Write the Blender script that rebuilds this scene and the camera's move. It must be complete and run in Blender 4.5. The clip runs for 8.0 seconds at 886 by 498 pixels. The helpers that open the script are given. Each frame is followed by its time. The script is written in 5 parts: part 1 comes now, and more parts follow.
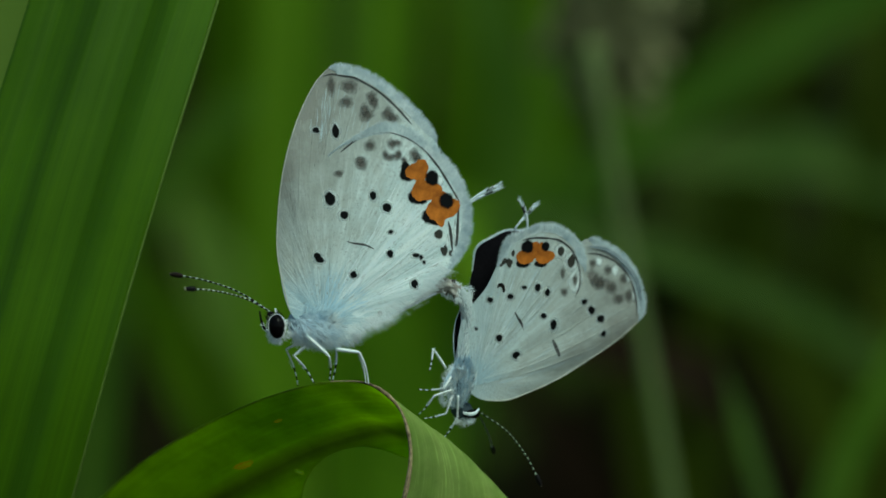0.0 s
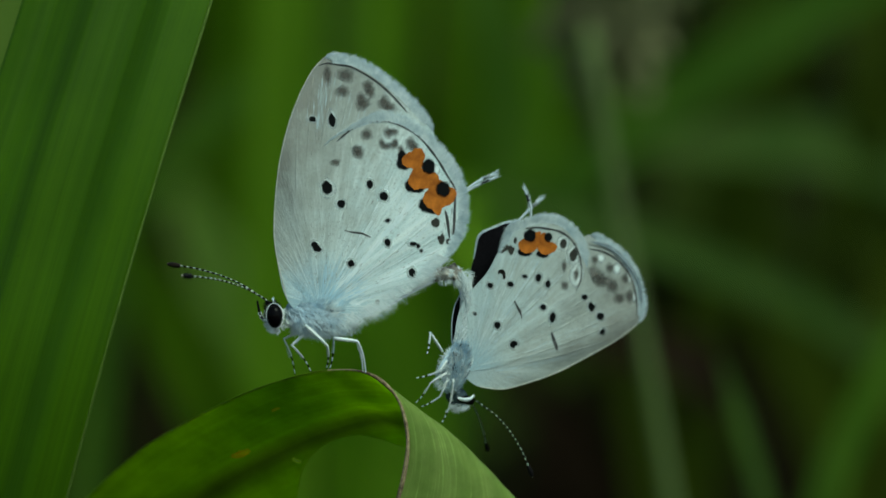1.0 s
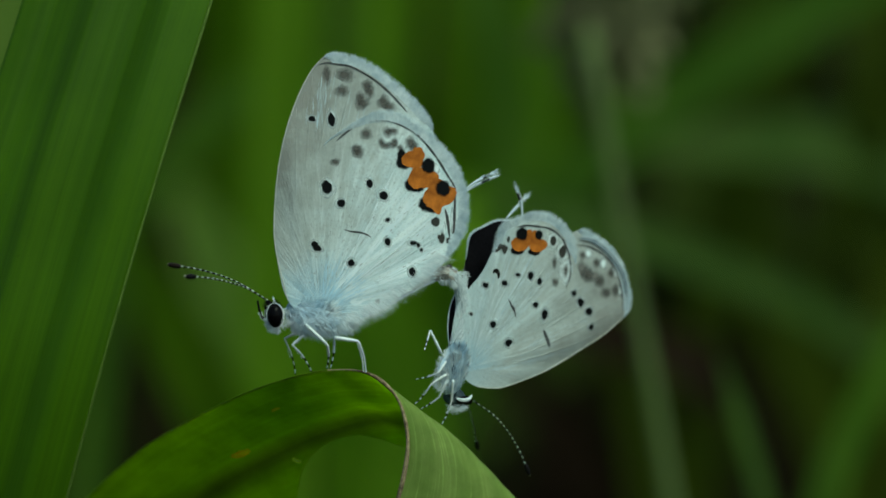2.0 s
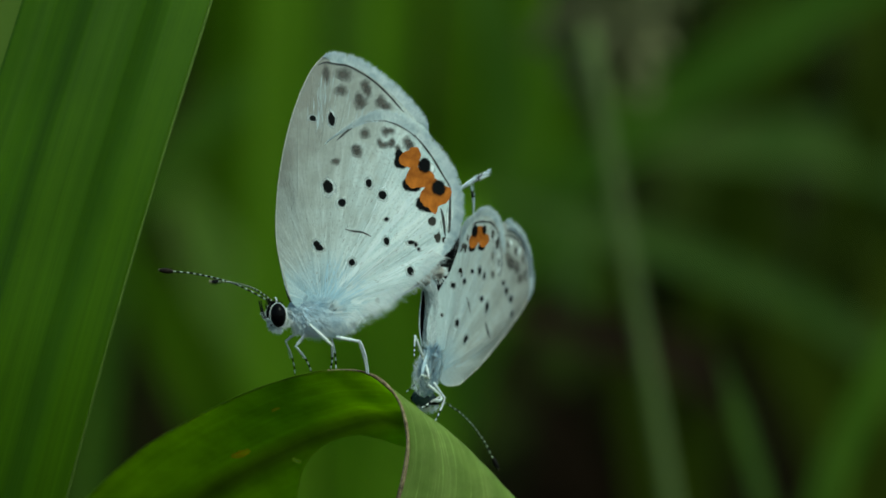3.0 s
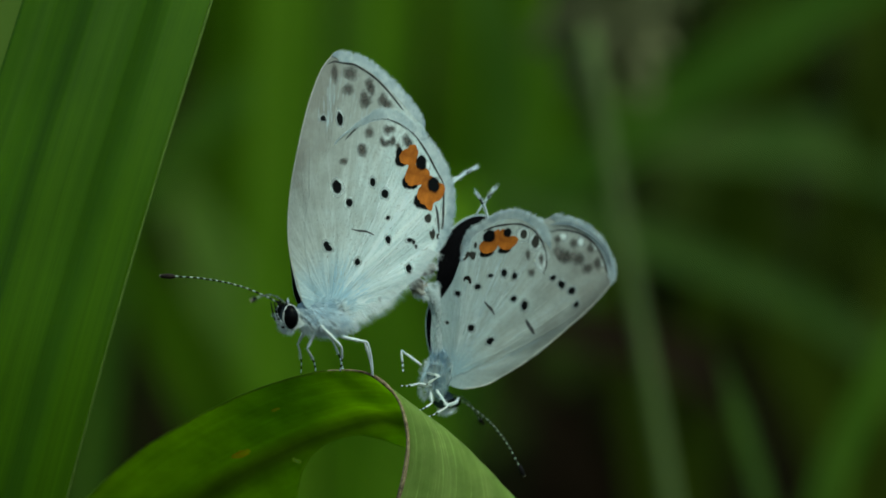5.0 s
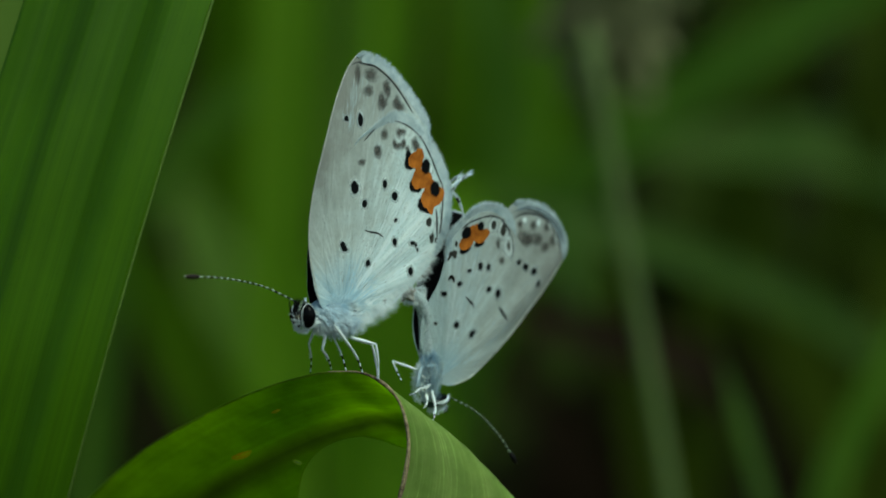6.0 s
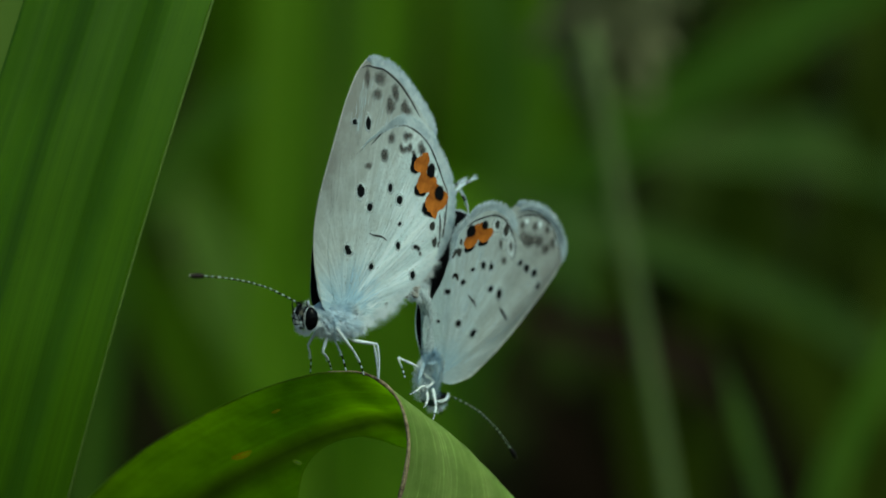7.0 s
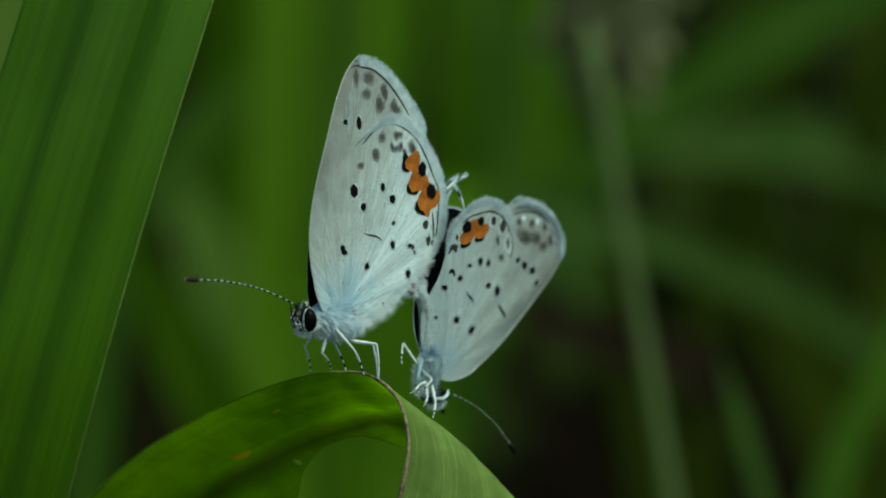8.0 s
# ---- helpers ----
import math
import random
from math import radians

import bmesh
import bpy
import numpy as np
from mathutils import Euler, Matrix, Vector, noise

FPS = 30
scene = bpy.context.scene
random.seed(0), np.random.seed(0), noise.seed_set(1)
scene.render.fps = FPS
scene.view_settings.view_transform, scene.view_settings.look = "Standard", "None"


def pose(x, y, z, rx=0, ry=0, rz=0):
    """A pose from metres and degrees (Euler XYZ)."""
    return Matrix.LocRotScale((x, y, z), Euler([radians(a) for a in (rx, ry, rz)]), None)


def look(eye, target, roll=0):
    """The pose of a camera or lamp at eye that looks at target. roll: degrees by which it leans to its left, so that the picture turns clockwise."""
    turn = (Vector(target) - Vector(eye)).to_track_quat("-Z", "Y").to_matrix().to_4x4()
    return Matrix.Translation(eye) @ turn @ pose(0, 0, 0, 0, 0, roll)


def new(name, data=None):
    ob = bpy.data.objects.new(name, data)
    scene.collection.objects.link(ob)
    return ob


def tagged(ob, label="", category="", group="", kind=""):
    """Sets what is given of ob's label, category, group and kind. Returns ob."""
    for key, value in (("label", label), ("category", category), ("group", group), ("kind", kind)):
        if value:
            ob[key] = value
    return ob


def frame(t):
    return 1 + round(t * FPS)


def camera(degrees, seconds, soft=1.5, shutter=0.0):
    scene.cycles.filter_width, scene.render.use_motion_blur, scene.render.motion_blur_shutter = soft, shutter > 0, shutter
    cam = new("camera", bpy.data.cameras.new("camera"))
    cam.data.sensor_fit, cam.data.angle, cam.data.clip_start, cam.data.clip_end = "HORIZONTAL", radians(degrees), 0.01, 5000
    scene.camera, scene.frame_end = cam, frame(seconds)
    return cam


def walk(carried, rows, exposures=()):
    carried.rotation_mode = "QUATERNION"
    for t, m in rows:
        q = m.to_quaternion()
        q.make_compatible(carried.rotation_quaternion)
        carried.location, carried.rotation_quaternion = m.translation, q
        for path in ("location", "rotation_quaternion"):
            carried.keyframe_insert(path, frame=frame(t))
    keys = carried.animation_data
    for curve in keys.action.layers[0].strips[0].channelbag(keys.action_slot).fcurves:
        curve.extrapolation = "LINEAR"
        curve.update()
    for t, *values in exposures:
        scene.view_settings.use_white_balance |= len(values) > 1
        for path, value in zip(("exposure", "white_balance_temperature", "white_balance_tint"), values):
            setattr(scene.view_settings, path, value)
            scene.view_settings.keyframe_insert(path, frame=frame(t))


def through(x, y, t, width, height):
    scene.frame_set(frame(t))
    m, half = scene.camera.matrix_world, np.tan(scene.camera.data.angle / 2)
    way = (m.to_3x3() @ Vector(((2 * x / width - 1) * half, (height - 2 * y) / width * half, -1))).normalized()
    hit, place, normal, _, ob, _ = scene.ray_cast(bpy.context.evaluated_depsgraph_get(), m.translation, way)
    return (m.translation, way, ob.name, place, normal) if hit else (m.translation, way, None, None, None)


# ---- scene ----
# The optical axis is level, H above the ground, and the butterflies sit near the point (0, 0, H).
H = 0.35
MM = 0.001
cam = camera(13, 8.0, soft=1.7)
cam.data.dof.use_dof = True
cam.data.dof.focus_distance = 0.186
cam.data.dof.aperture_fstop = 33


def aim(t, up, side):
    return (t, pose(0, -0.185, H, 90 + up, 0, side))


walk(cam, [aim(0.0, 0.1665, 0.042), aim(0.2, 0.1640, 0.042), aim(0.5, 0.104, 0.033), aim(0.7, 0.045, 0.016),
           aim(1.0, 0.0, 0.0), aim(4.7, 0.0, 0.0), aim(5.8, 0.024, 0.012), aim(8.0, 0.024, 0.012)],
     exposures=[(0.0, 0.0, 6050, -25), (8.0, 0.0, 6050, -25)])

# ---------------------------------------------------------------- light: bright overcast sky, soft high sun
SUN_ELEVATION, SUN_AZIMUTH = radians(55), radians(140)
world = bpy.data.worlds.new("overcast_sky")
scene.world = world
world.use_nodes = True
wn = world.node_tree.nodes
sky = wn.new("ShaderNodeTexSky")
sky.sky_type = "NISHITA"
sky.sun_disc = False
sky.sun_elevation = SUN_ELEVATION
sky.sun_rotation = SUN_AZIMUTH
sky.dust_density = 3.0
world.node_tree.links.new(sky.outputs[0], wn["Background"].inputs[0])
wn["Background"].inputs[1].default_value = 0.11
sun_data = bpy.data.lights.new("sun", "SUN")
sun_data.energy = 1.7
sun_data.angle = radians(25)
sun_data.color = (1.0, 0.96, 0.9)
sun = new("sun", sun_data)
sun_dir = Vector((math.sin(SUN_AZIMUTH) * math.cos(SUN_ELEVATION), math.cos(SUN_AZIMUTH) * math.cos(SUN_ELEVATION), math.sin(SUN_ELEVATION)))
sun.matrix_world = look(sun_dir * 5, (0, 0, 0))

# ---------------------------------------------------------------- materials


class Nodes:
    """Short hand for node materials."""

    def __init__(self, name, rough=0.6):
        self.mat = bpy.data.materials.new(name)
        self.mat.use_nodes = True
        self.tree = self.mat.node_tree
        self.bsdf = self.tree.nodes["Principled BSDF"]
        self.bsdf.inputs["Roughness"].default_value = rough

    def add(self, kind, **inputs):
        n = self.tree.nodes.new(kind)
        for k, v in inputs.items():
            self.put(n.inputs[k.replace("_", " ")], v)
        return n

    def put(self, socket, v):
        if isinstance(v, bpy.types.NodeSocket):
            self.tree.links.new(v, socket)
        else:
            socket.default_value = v

    def math(self, op, a, b=0.0, c=0.0):
        n = self.tree.nodes.new("ShaderNodeMath")
        n.operation = op
        for s, v in zip(n.inputs, (a, b, c)):
            self.put(s, v)
        return n.outputs[0]

    def coords(self, scale=(1, 1, 1), kind="Object"):
        c = self.tree.nodes.new("ShaderNodeTexCoord")
        m = self.tree.nodes.new("ShaderNodeMapping")
        m.inputs["Scale"].default_value = scale
        self.tree.links.new(c.outputs[kind], m.inputs[0])
        return m.outputs[0]

    def noise(self, vec, scale, detail=3.0, rough=0.55):
        n = self.add("ShaderNodeTexNoise", Vector=vec, Scale=scale, Detail=detail, Roughness=rough)
        return n.outputs[0]

    def ramp(self, fac, *stops):
        n = self.tree.nodes.new("ShaderNodeValToRGB")
        r = n.color_ramp
        while len(r.elements) < len(stops):
            r.elements.new(0.5)
        for e, (p, c) in zip(r.elements, stops):
            e.position, e.color = p, (*c, 1) if len(c) == 3 else c
        self.put(n.inputs[0], fac)
        return n.outputs[0]

    def mix(self, fac, a, b, blend="MIX"):
        n = self.tree.nodes.new("ShaderNodeMix")
        n.data_type, n.blend_type = "RGBA", blend
        self.put(n.inputs[0], fac)
        for s, v in ((n.inputs[6], a), (n.inputs[7], b)):
            self.put(s, v if isinstance(v, bpy.types.NodeSocket) else (*v, 1))
        return n.outputs[2]

    def color(self, c):
        self.put(self.bsdf.inputs["Base Color"], c if isinstance(c, bpy.types.NodeSocket) else (*c, 1))
        return self

    def glowing_through(self, colour, share, gain=2.0):
        """Lets a share of the light through the leaf, tinted by it."""
        t = self.add("ShaderNodeBsdfTranslucent")
        self.put(t.inputs["Color"], self.mix(1.0, colour, (gain, gain, gain * 0.8), "MULTIPLY"))
        m = self.add("ShaderNodeMixShader", Fac=share)
        self.tree.links.new(self.bsdf.outputs[0], m.inputs[1])
        self.tree.links.new(t.outputs[0], m.inputs[2])
        self.tree.links.new(m.outputs[0], self.tree.nodes["Material Output"].inputs[0])
        return self.mat

    def bump(self, height, strength, distance):
        n = self.add("ShaderNodeBump", Height=height, Strength=strength, Distance=distance)
        self.tree.links.new(n.outputs[0], self.bsdf.inputs["Normal"])
        return self


def plain_far(name, a, b):
    """Dull leaf seen from afar: soft streaks, hardly any gloss, light passes through it."""
    k = Nodes(name, 0.85)
    k.bsdf.inputs["Specular IOR Level"].default_value = 0.05
    c = k.ramp(k.noise(k.coords((90, 90, 14)), 1.0, 3.0), (0.35, a), (0.65, b))
    k.color(c)
    return k.glowing_through(c, 0.35)


def wing_white(name, base, blue_at, grey_dir, blue=1.0, pale_scales=(0.90, 0.97, 0.985), brightest=(0.66, 0.78, 0.81)):
    """Underside of a wing: pale scales in fan-wise streaks, dusted blue at the root, greyer towards the tip."""
    k = Nodes(name, 0.62)
    v = k.coords((1000, 1000, 1000))
    s = k.add("ShaderNodeSeparateXYZ", Vector=v)
    u, w = k.math("SUBTRACT", s.outputs[0], base[0]), k.math("SUBTRACT", s.outputs[2], base[1])
    ang = k.math("ARCTAN2", u, w)
    r = k.math("SQRT", k.math("ADD", k.math("MULTIPLY", u, u), k.math("MULTIPLY", w, w)))
    fan = k.add("ShaderNodeCombineXYZ", X=k.math("MULTIPLY", ang, 9.0), Y=k.math("MULTIPLY", r, 0.16), Z=0.0).outputs[0]
    fine = k.add("ShaderNodeCombineXYZ", X=k.math("MULTIPLY", ang, 46.0), Y=k.math("MULTIPLY", r, 1.3), Z=3.0).outputs[0]
    streak, hairs = k.noise(fan, 1.6, 4.0, 0.65), k.noise(fine, 1.5, 3.0, 0.6)
    blotch, grain = k.noise(v, 0.6, 5.0, 0.65), k.noise(v, 11.0, 3.0, 0.75)
    along = k.math("ADD", k.math("MULTIPLY", s.outputs[0], grey_dir[0]), k.math("MULTIPLY", s.outputs[2], grey_dir[1]))
    greyness = k.math("ADD", along, k.math("MULTIPLY", k.math("SUBTRACT", blotch, 0.5), 1.25))
    c = k.ramp(greyness, (0.0, brightest), (0.45, (0.48, 0.515, 0.485)), (1.0, (0.29, 0.285, 0.255)))
    near = k.ramp(k.math("ADD", k.math("MULTIPLY", r, 1 / blue_at), k.math("MULTIPLY", k.math("SUBTRACT", hairs, 0.5), 0.7)),
                  (0.15, (blue, blue, blue)), (0.75, (0, 0, 0)))
    c = k.mix(near, c, (0.27, 0.46, 0.60))
    pale = k.math("MULTIPLY", k.ramp(streak, (0.46, (0, 0, 0)), (0.64, (0.9, 0.9, 0.9))), k.math("SUBTRACT", 1.0, k.math("MULTIPLY", along, 1.15)))
    pale = k.ramp(pale, (0.0, (0, 0, 0)), (1.0, (0.85, 0.85, 0.85)))
    c = k.mix(pale, c, pale_scales)
    c = k.mix(k.ramp(hairs, (0.28, (0.15, 0.15, 0.15)), (0.47, (0, 0, 0))), c, (0.27, 0.30, 0.31))
    c = k.mix(k.ramp(grain, (0.30, (0.7, 0.7, 0.7)), (0.47, (0, 0, 0))), c, (0.30, 0.32, 0.32))
    k.color(c)
    k.bsdf.inputs["Sheen Weight"].default_value = 0.1
    k.bsdf.inputs["Specular IOR Level"].default_value = 0.15
    h = k.math("ADD", k.math("MULTIPLY", streak, 1.5), k.math("ADD", hairs, k.math("MULTIPLY", grain, 0.5)))
    return k.bump(h, 0.32, 0.00008).mat


def mottled(name, a, b, scale, rough=0.6, bump=0.0, stretch=(1, 1, 1), sheen=0.0, gloss=0.2):
    k = Nodes(name, rough)
    v = k.coords(tuple(1000 * q for q in stretch))
    n = k.noise(v, scale, 4.0, 0.6)
    big = k.noise(v, scale * 0.17, 2.0, 0.5)
    f = k.math("ADD", k.math("MULTIPLY", n, 0.6), k.math("MULTIPLY", big, 0.4))
    k.color(k.ramp(f, (0.36, a), (0.64, b)))
    if bump:
        k.bump(n, 0.6, bump)
    k.bsdf.inputs["Sheen Weight"].default_value = sheen
    k.bsdf.inputs["Specular IOR Level"].default_value = gloss
    return k.mat


def soft_spot(name, colour, dark, edge, ragged=0.7):
    """A patch of coloured scales that thins out at its rim."""
    k = Nodes(name, 0.65)
    v = k.coords((1, 1, 1), "Generated")
    s = k.add("ShaderNodeSeparateXYZ", Vector=v)
    a, b = k.math("SUBTRACT", s.outputs[0], 0.5), k.math("SUBTRACT", s.outputs[2], 0.5)
    r = k.math("MULTIPLY", k.math("SQRT", k.math("ADD", k.math("MULTIPLY", a, a), k.math("MULTIPLY", b, b))), 2.0)
    g = k.noise(k.coords((1000, 1000, 1000)), 5.0, 4.0, 0.7)
    r = k.math("ADD", r, k.math("MULTIPLY", k.math("SUBTRACT", g, 0.5), ragged))
    k.color(k.mix(g, colour, dark))
    k.bsdf.inputs["Specular IOR Level"].default_value = 0.08
    k.put(k.bsdf.inputs["Alpha"], k.ramp(r, (edge, (1, 1, 1)), (0.98, (0, 0, 0))))
    return k.mat


def leaf_green(name, lo, hi, across, rough, stretch, streak, bump=0.00006, through=0.45, gain=2.0, cloudy=0.55, midrib_shade=None):
    """Blade of a monocot leaf: fine parallel veins along 'across', broad lighter and darker bands; shade along the
    middle rib and towards the base is put in as less light let through.
    """
    k = Nodes(name, rough)
    uv = k.coords((1, 1, 1), "UV")
    s = k.add("ShaderNodeSeparateXYZ", Vector=uv)
    vein = k.noise(k.add("ShaderNodeCombineXYZ", X=k.math("MULTIPLY", s.outputs[0], across), Y=k.math("MULTIPLY", s.outputs[1], stretch), Z=0.0).outputs[0], 1.0, 4.0, 0.65)
    band = k.noise(k.add("ShaderNodeCombineXYZ", X=k.math("MULTIPLY", s.outputs[0], across * 0.13), Y=k.math("MULTIPLY", s.outputs[1], stretch * 0.5), Z=5.0).outputs[0], 1.0, 2.0, 0.5)
    fleck = k.noise(k.coords((1000, 1000, 1000)), 4.0, 4.0, 0.7)
    f = k.math("ADD", k.math("MULTIPLY", band, 0.7), k.math("MULTIPLY", vein, 0.3))
    c = k.ramp(f, (0.34, lo), (0.66, hi))
    c = k.mix(k.ramp(vein, (0.56, (0, 0, 0)), (0.72, (streak, streak, streak))), c, tuple(min(1, 2.2 * q + 0.03) for q in hi))
    c = k.mix(k.ramp(fleck, (0.62, (0, 0, 0)), (0.75, (0.3, 0.3, 0.3))), c, tuple(0.5 * q for q in lo))
    cloud = k.noise(k.coords((1000, 1000, 1000)), cloudy, 5.0, 0.65)
    c = k.mix(1.0, c, k.ramp(cloud, (0.32, (0.80, 0.82, 0.78)), (0.68, (1.15, 1.14, 1.2))), "MULTIPLY")
    k.color(c)
    k.bsdf.inputs["Specular IOR Level"].default_value = 0.2
    k.bump(k.math("ADD", vein, k.math("MULTIPLY", fleck, 0.3)), 0.5, bump)
    # shade of the rib's groove and of the stalk end, put into the translucency
    if midrib_shade:
        off = k.math("ABSOLUTE", k.math("SUBTRACT", s.outputs[0], midrib_shade[0]))
        through = k.math("MULTIPLY", k.ramp(k.math("DIVIDE", off, midrib_shade[1]), (0.10, (0.12, 0.12, 0.12)), (0.55, (0.55, 0.55, 0.55)), (1.0, (1, 1, 1))), through)
        through = k.math("MULTIPLY", k.ramp(s.outputs[1], *midrib_shade[2]), through)
    return k.glowing_through(c, through, gain)


def island_green(name, *stops, rough=0.6):
    """Many blades in one mesh, each of its own shade, with veins along it."""
    k = Nodes(name, rough)
    geo = k.tree.nodes.new("ShaderNodeNewGeometry")
    n = k.noise(k.coords((60, 60, 12)), 1.0, 3.0)
    f = k.math("ADD", k.math("MULTIPLY", geo.outputs["Random Per Island"], 0.8), k.math("MULTIPLY", n, 0.2))
    k.bsdf.inputs["Specular IOR Level"].default_value = 0.05
    return k.color(k.ramp(f, *stops)).mat


M = {}
M["hind_l"] = M["fore_l"] = wing_white("wing_scales_large", (-0.6, 0.2), 3.7, (-0.125, 0.082), 0.8, (0.89, 0.955, 0.945), (0.66, 0.765, 0.775))
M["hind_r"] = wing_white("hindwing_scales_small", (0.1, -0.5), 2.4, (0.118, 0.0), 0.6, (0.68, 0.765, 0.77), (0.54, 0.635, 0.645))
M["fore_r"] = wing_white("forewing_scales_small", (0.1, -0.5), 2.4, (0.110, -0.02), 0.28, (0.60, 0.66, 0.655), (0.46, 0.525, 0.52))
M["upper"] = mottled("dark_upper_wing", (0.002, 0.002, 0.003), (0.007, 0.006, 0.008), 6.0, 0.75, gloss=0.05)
M["fringe"] = mottled("white_fringe", (0.42, 0.52, 0.57), (0.84, 0.90, 0.91), 2.0, 0.7)
M["dash"] = mottled("grey_fringe_scales", (0.13, 0.16, 0.19), (0.34, 0.40, 0.44), 3.0, 0.7)
M["fringe_base"] = mottled("grey_blue_fringe_roots", (0.36, 0.46, 0.52), (0.62, 0.70, 0.73), 2.0, 0.7)
M["pale_scales"] = mottled("long_white_scales", (0.72, 0.83, 0.87), (0.90, 0.95, 0.96), 1.2, 0.6)
M["blue_scales"] = mottled("pale_blue_scales", (0.40, 0.60, 0.74), (0.62, 0.78, 0.87), 1.2, 0.6)
M["dusk_scales"] = mottled("dusky_scales", (0.13, 0.14, 0.14), (0.30, 0.31, 0.29), 1.2, 0.7)
M["fur"] = mottled("pale_blue_fur", (0.38, 0.54, 0.67), (0.82, 0.90, 0.95), 1.5, 0.75)
M["root_fur"] = mottled("blue_white_fur", (0.50, 0.66, 0.76), (0.84, 0.92, 0.95), 1.8, 0.75)
M["fur_blue"] = mottled("grey_blue_fur", (0.30, 0.46, 0.60), (0.72, 0.83, 0.88), 1.6, 0.75)
M["dark_fur"] = mottled("blue_black_fur", (0.015, 0.03, 0.045), (0.09, 0.14, 0.19), 1.6, 0.75)
M["fur_white"] = mottled("white_fur", (0.72, 0.79, 0.81), (0.88, 0.92, 0.92), 1.6, 0.75)
M["skin"] = mottled("scaled_skin", (0.16, 0.22, 0.28), (0.48, 0.58, 0.64), 3.0, 0.7, 0.00005)
M["dark_skin"] = mottled("dark_head_scales", (0.006, 0.010, 0.012), (0.07, 0.10, 0.12), 4.0, 0.7)
M["clasp"] = mottled("brown_and_white_scales", (0.018, 0.012, 0.010), (0.52, 0.49, 0.44), 1.7, 0.7, 0.0001)
M["belly"] = mottled("pale_belly_scales", (0.36, 0.42, 0.44), (0.66, 0.72, 0.73), 2.0, 0.7, 0.00004)
M["black"] = soft_spot("black_scales", (0.002, 0.003, 0.003), (0.006, 0.006, 0.007), 0.72)
M["costa"] = mottled("cream_costal_edge", (0.46, 0.45, 0.37), (0.66, 0.65, 0.56), 3.0, 0.6)
M["halo"] = soft_spot("white_scales", (0.86, 0.92, 0.92), (0.76, 0.83, 0.83), 0.35)
M["grey"] = soft_spot("grey_brown_scales", (0.070, 0.066, 0.060), (0.17, 0.16, 0.145), 0.05, 1.0)
M["faint"] = soft_spot("thin_grey_scales", (0.16, 0.155, 0.14), (0.27, 0.26, 0.24), -0.35, 1.0)
M["dark_scales"] = mottled("black_brown_scales", (0.003, 0.003, 0.003), (0.022, 0.018, 0.014), 6.0, 0.7, gloss=0.08)
M["orange"] = mottled("orange_scales", (0.25, 0.072, 0.011), (0.60, 0.195, 0.028), 2.2, 0.65, gloss=0.08)
M["line_spot"] = soft_spot("grey_black_scales", (0.02, 0.02, 0.018), (0.08, 0.075, 0.065), 0.7)
M["line"] = mottled("dark_marginal_line", (0.03, 0.032, 0.034), (0.10, 0.10, 0.10), 5.0, 0.7)
M["eye"] = mottled("black_compound_eye", (0.002, 0.002, 0.002), (0.005, 0.004, 0.005), 30.0, 0.12, gloss=0.06)
M["chitin"] = mottled("black_chitin", (0.004, 0.004, 0.005), (0.012, 0.010, 0.010), 8.0, 0.6, gloss=0.08)
M["ring"] = mottled("white_rings", (0.80, 0.85, 0.84), (0.92, 0.95, 0.93), 8.0, 0.6)
M["band"] = mottled("greenish_white_bands", (0.36, 0.44, 0.30), (0.58, 0.65, 0.50), 8.0, 0.6)
M["club_tip"] = mottled("cream_club_tip", (0.40, 0.36, 0.25), (0.62, 0.57, 0.42), 8.0, 0.5)
M["club_brown"] = mottled("brown_club_scales", (0.006, 0.004, 0.003), (0.024, 0.015, 0.010), 6.0, 0.6)
M["leg"] = mottled("white_leg_scales", (0.78, 0.82, 0.81), (0.93, 0.95, 0.94), 6.0, 0.6)
M["blade"] = leaf_green("blade_green", (0.055, 0.118, 0.002), (0.104, 0.214, 0.003), 34.0, 0.5, 4.0, 0.04, through=0.3, gain=2.2, cloudy=0.05)
M["leaf_in"] = leaf_green("leaf_shade_side", (0.098, 0.148, 0.0045), (0.164, 0.229, 0.008), 34.0, 0.5, 9.0, 0.08, through=0.66, gain=4.8, midrib_shade=(0.44, 0.115, ((0.36, (0.5, 0.5, 0.5)), (0.48, (1, 1, 1)))))
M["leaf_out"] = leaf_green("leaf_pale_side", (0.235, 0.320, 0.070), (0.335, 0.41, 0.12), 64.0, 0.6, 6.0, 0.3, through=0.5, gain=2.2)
M["rib"] = leaf_green("leaf_rib", (0.10, 0.150, 0.0045), (0.160, 0.220, 0.008), 20.0, 0.5, 9.0, 0.05, through=0.5, gain=3.6)
M["rim_light"] = mottled("pale_blade_edge", (0.075, 0.13, 0.012), (0.12, 0.185, 0.03), 3.0, 0.6)
M["rim_brown"] = mottled("dry_brown_leaf_edge", (0.05, 0.032, 0.018), (0.44, 0.34, 0.19), 4.0, 0.8, 0.0001)
for name, lo, hi in (("fleck_brown", (0.50, 0.17, 0.02), (0.80, 0.34, 0.05)), ("fleck_pale", (0.50, 0.43, 0.30), (0.66, 0.60, 0.45))):
    k = Nodes(name, 0.8)
    c = k.ramp(k.noise(k.coords((1000, 1000, 1000)), 3.0, 4.0), (0.35, lo), (0.65, hi))
    M[name] = k.color(c).glowing_through(c, 0.8, 4.0)
# greens set darker than lit grass: the thicket's own shade is in the colour
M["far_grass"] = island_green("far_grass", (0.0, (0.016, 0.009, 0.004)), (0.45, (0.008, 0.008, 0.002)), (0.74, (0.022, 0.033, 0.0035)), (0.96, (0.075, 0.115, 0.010)))
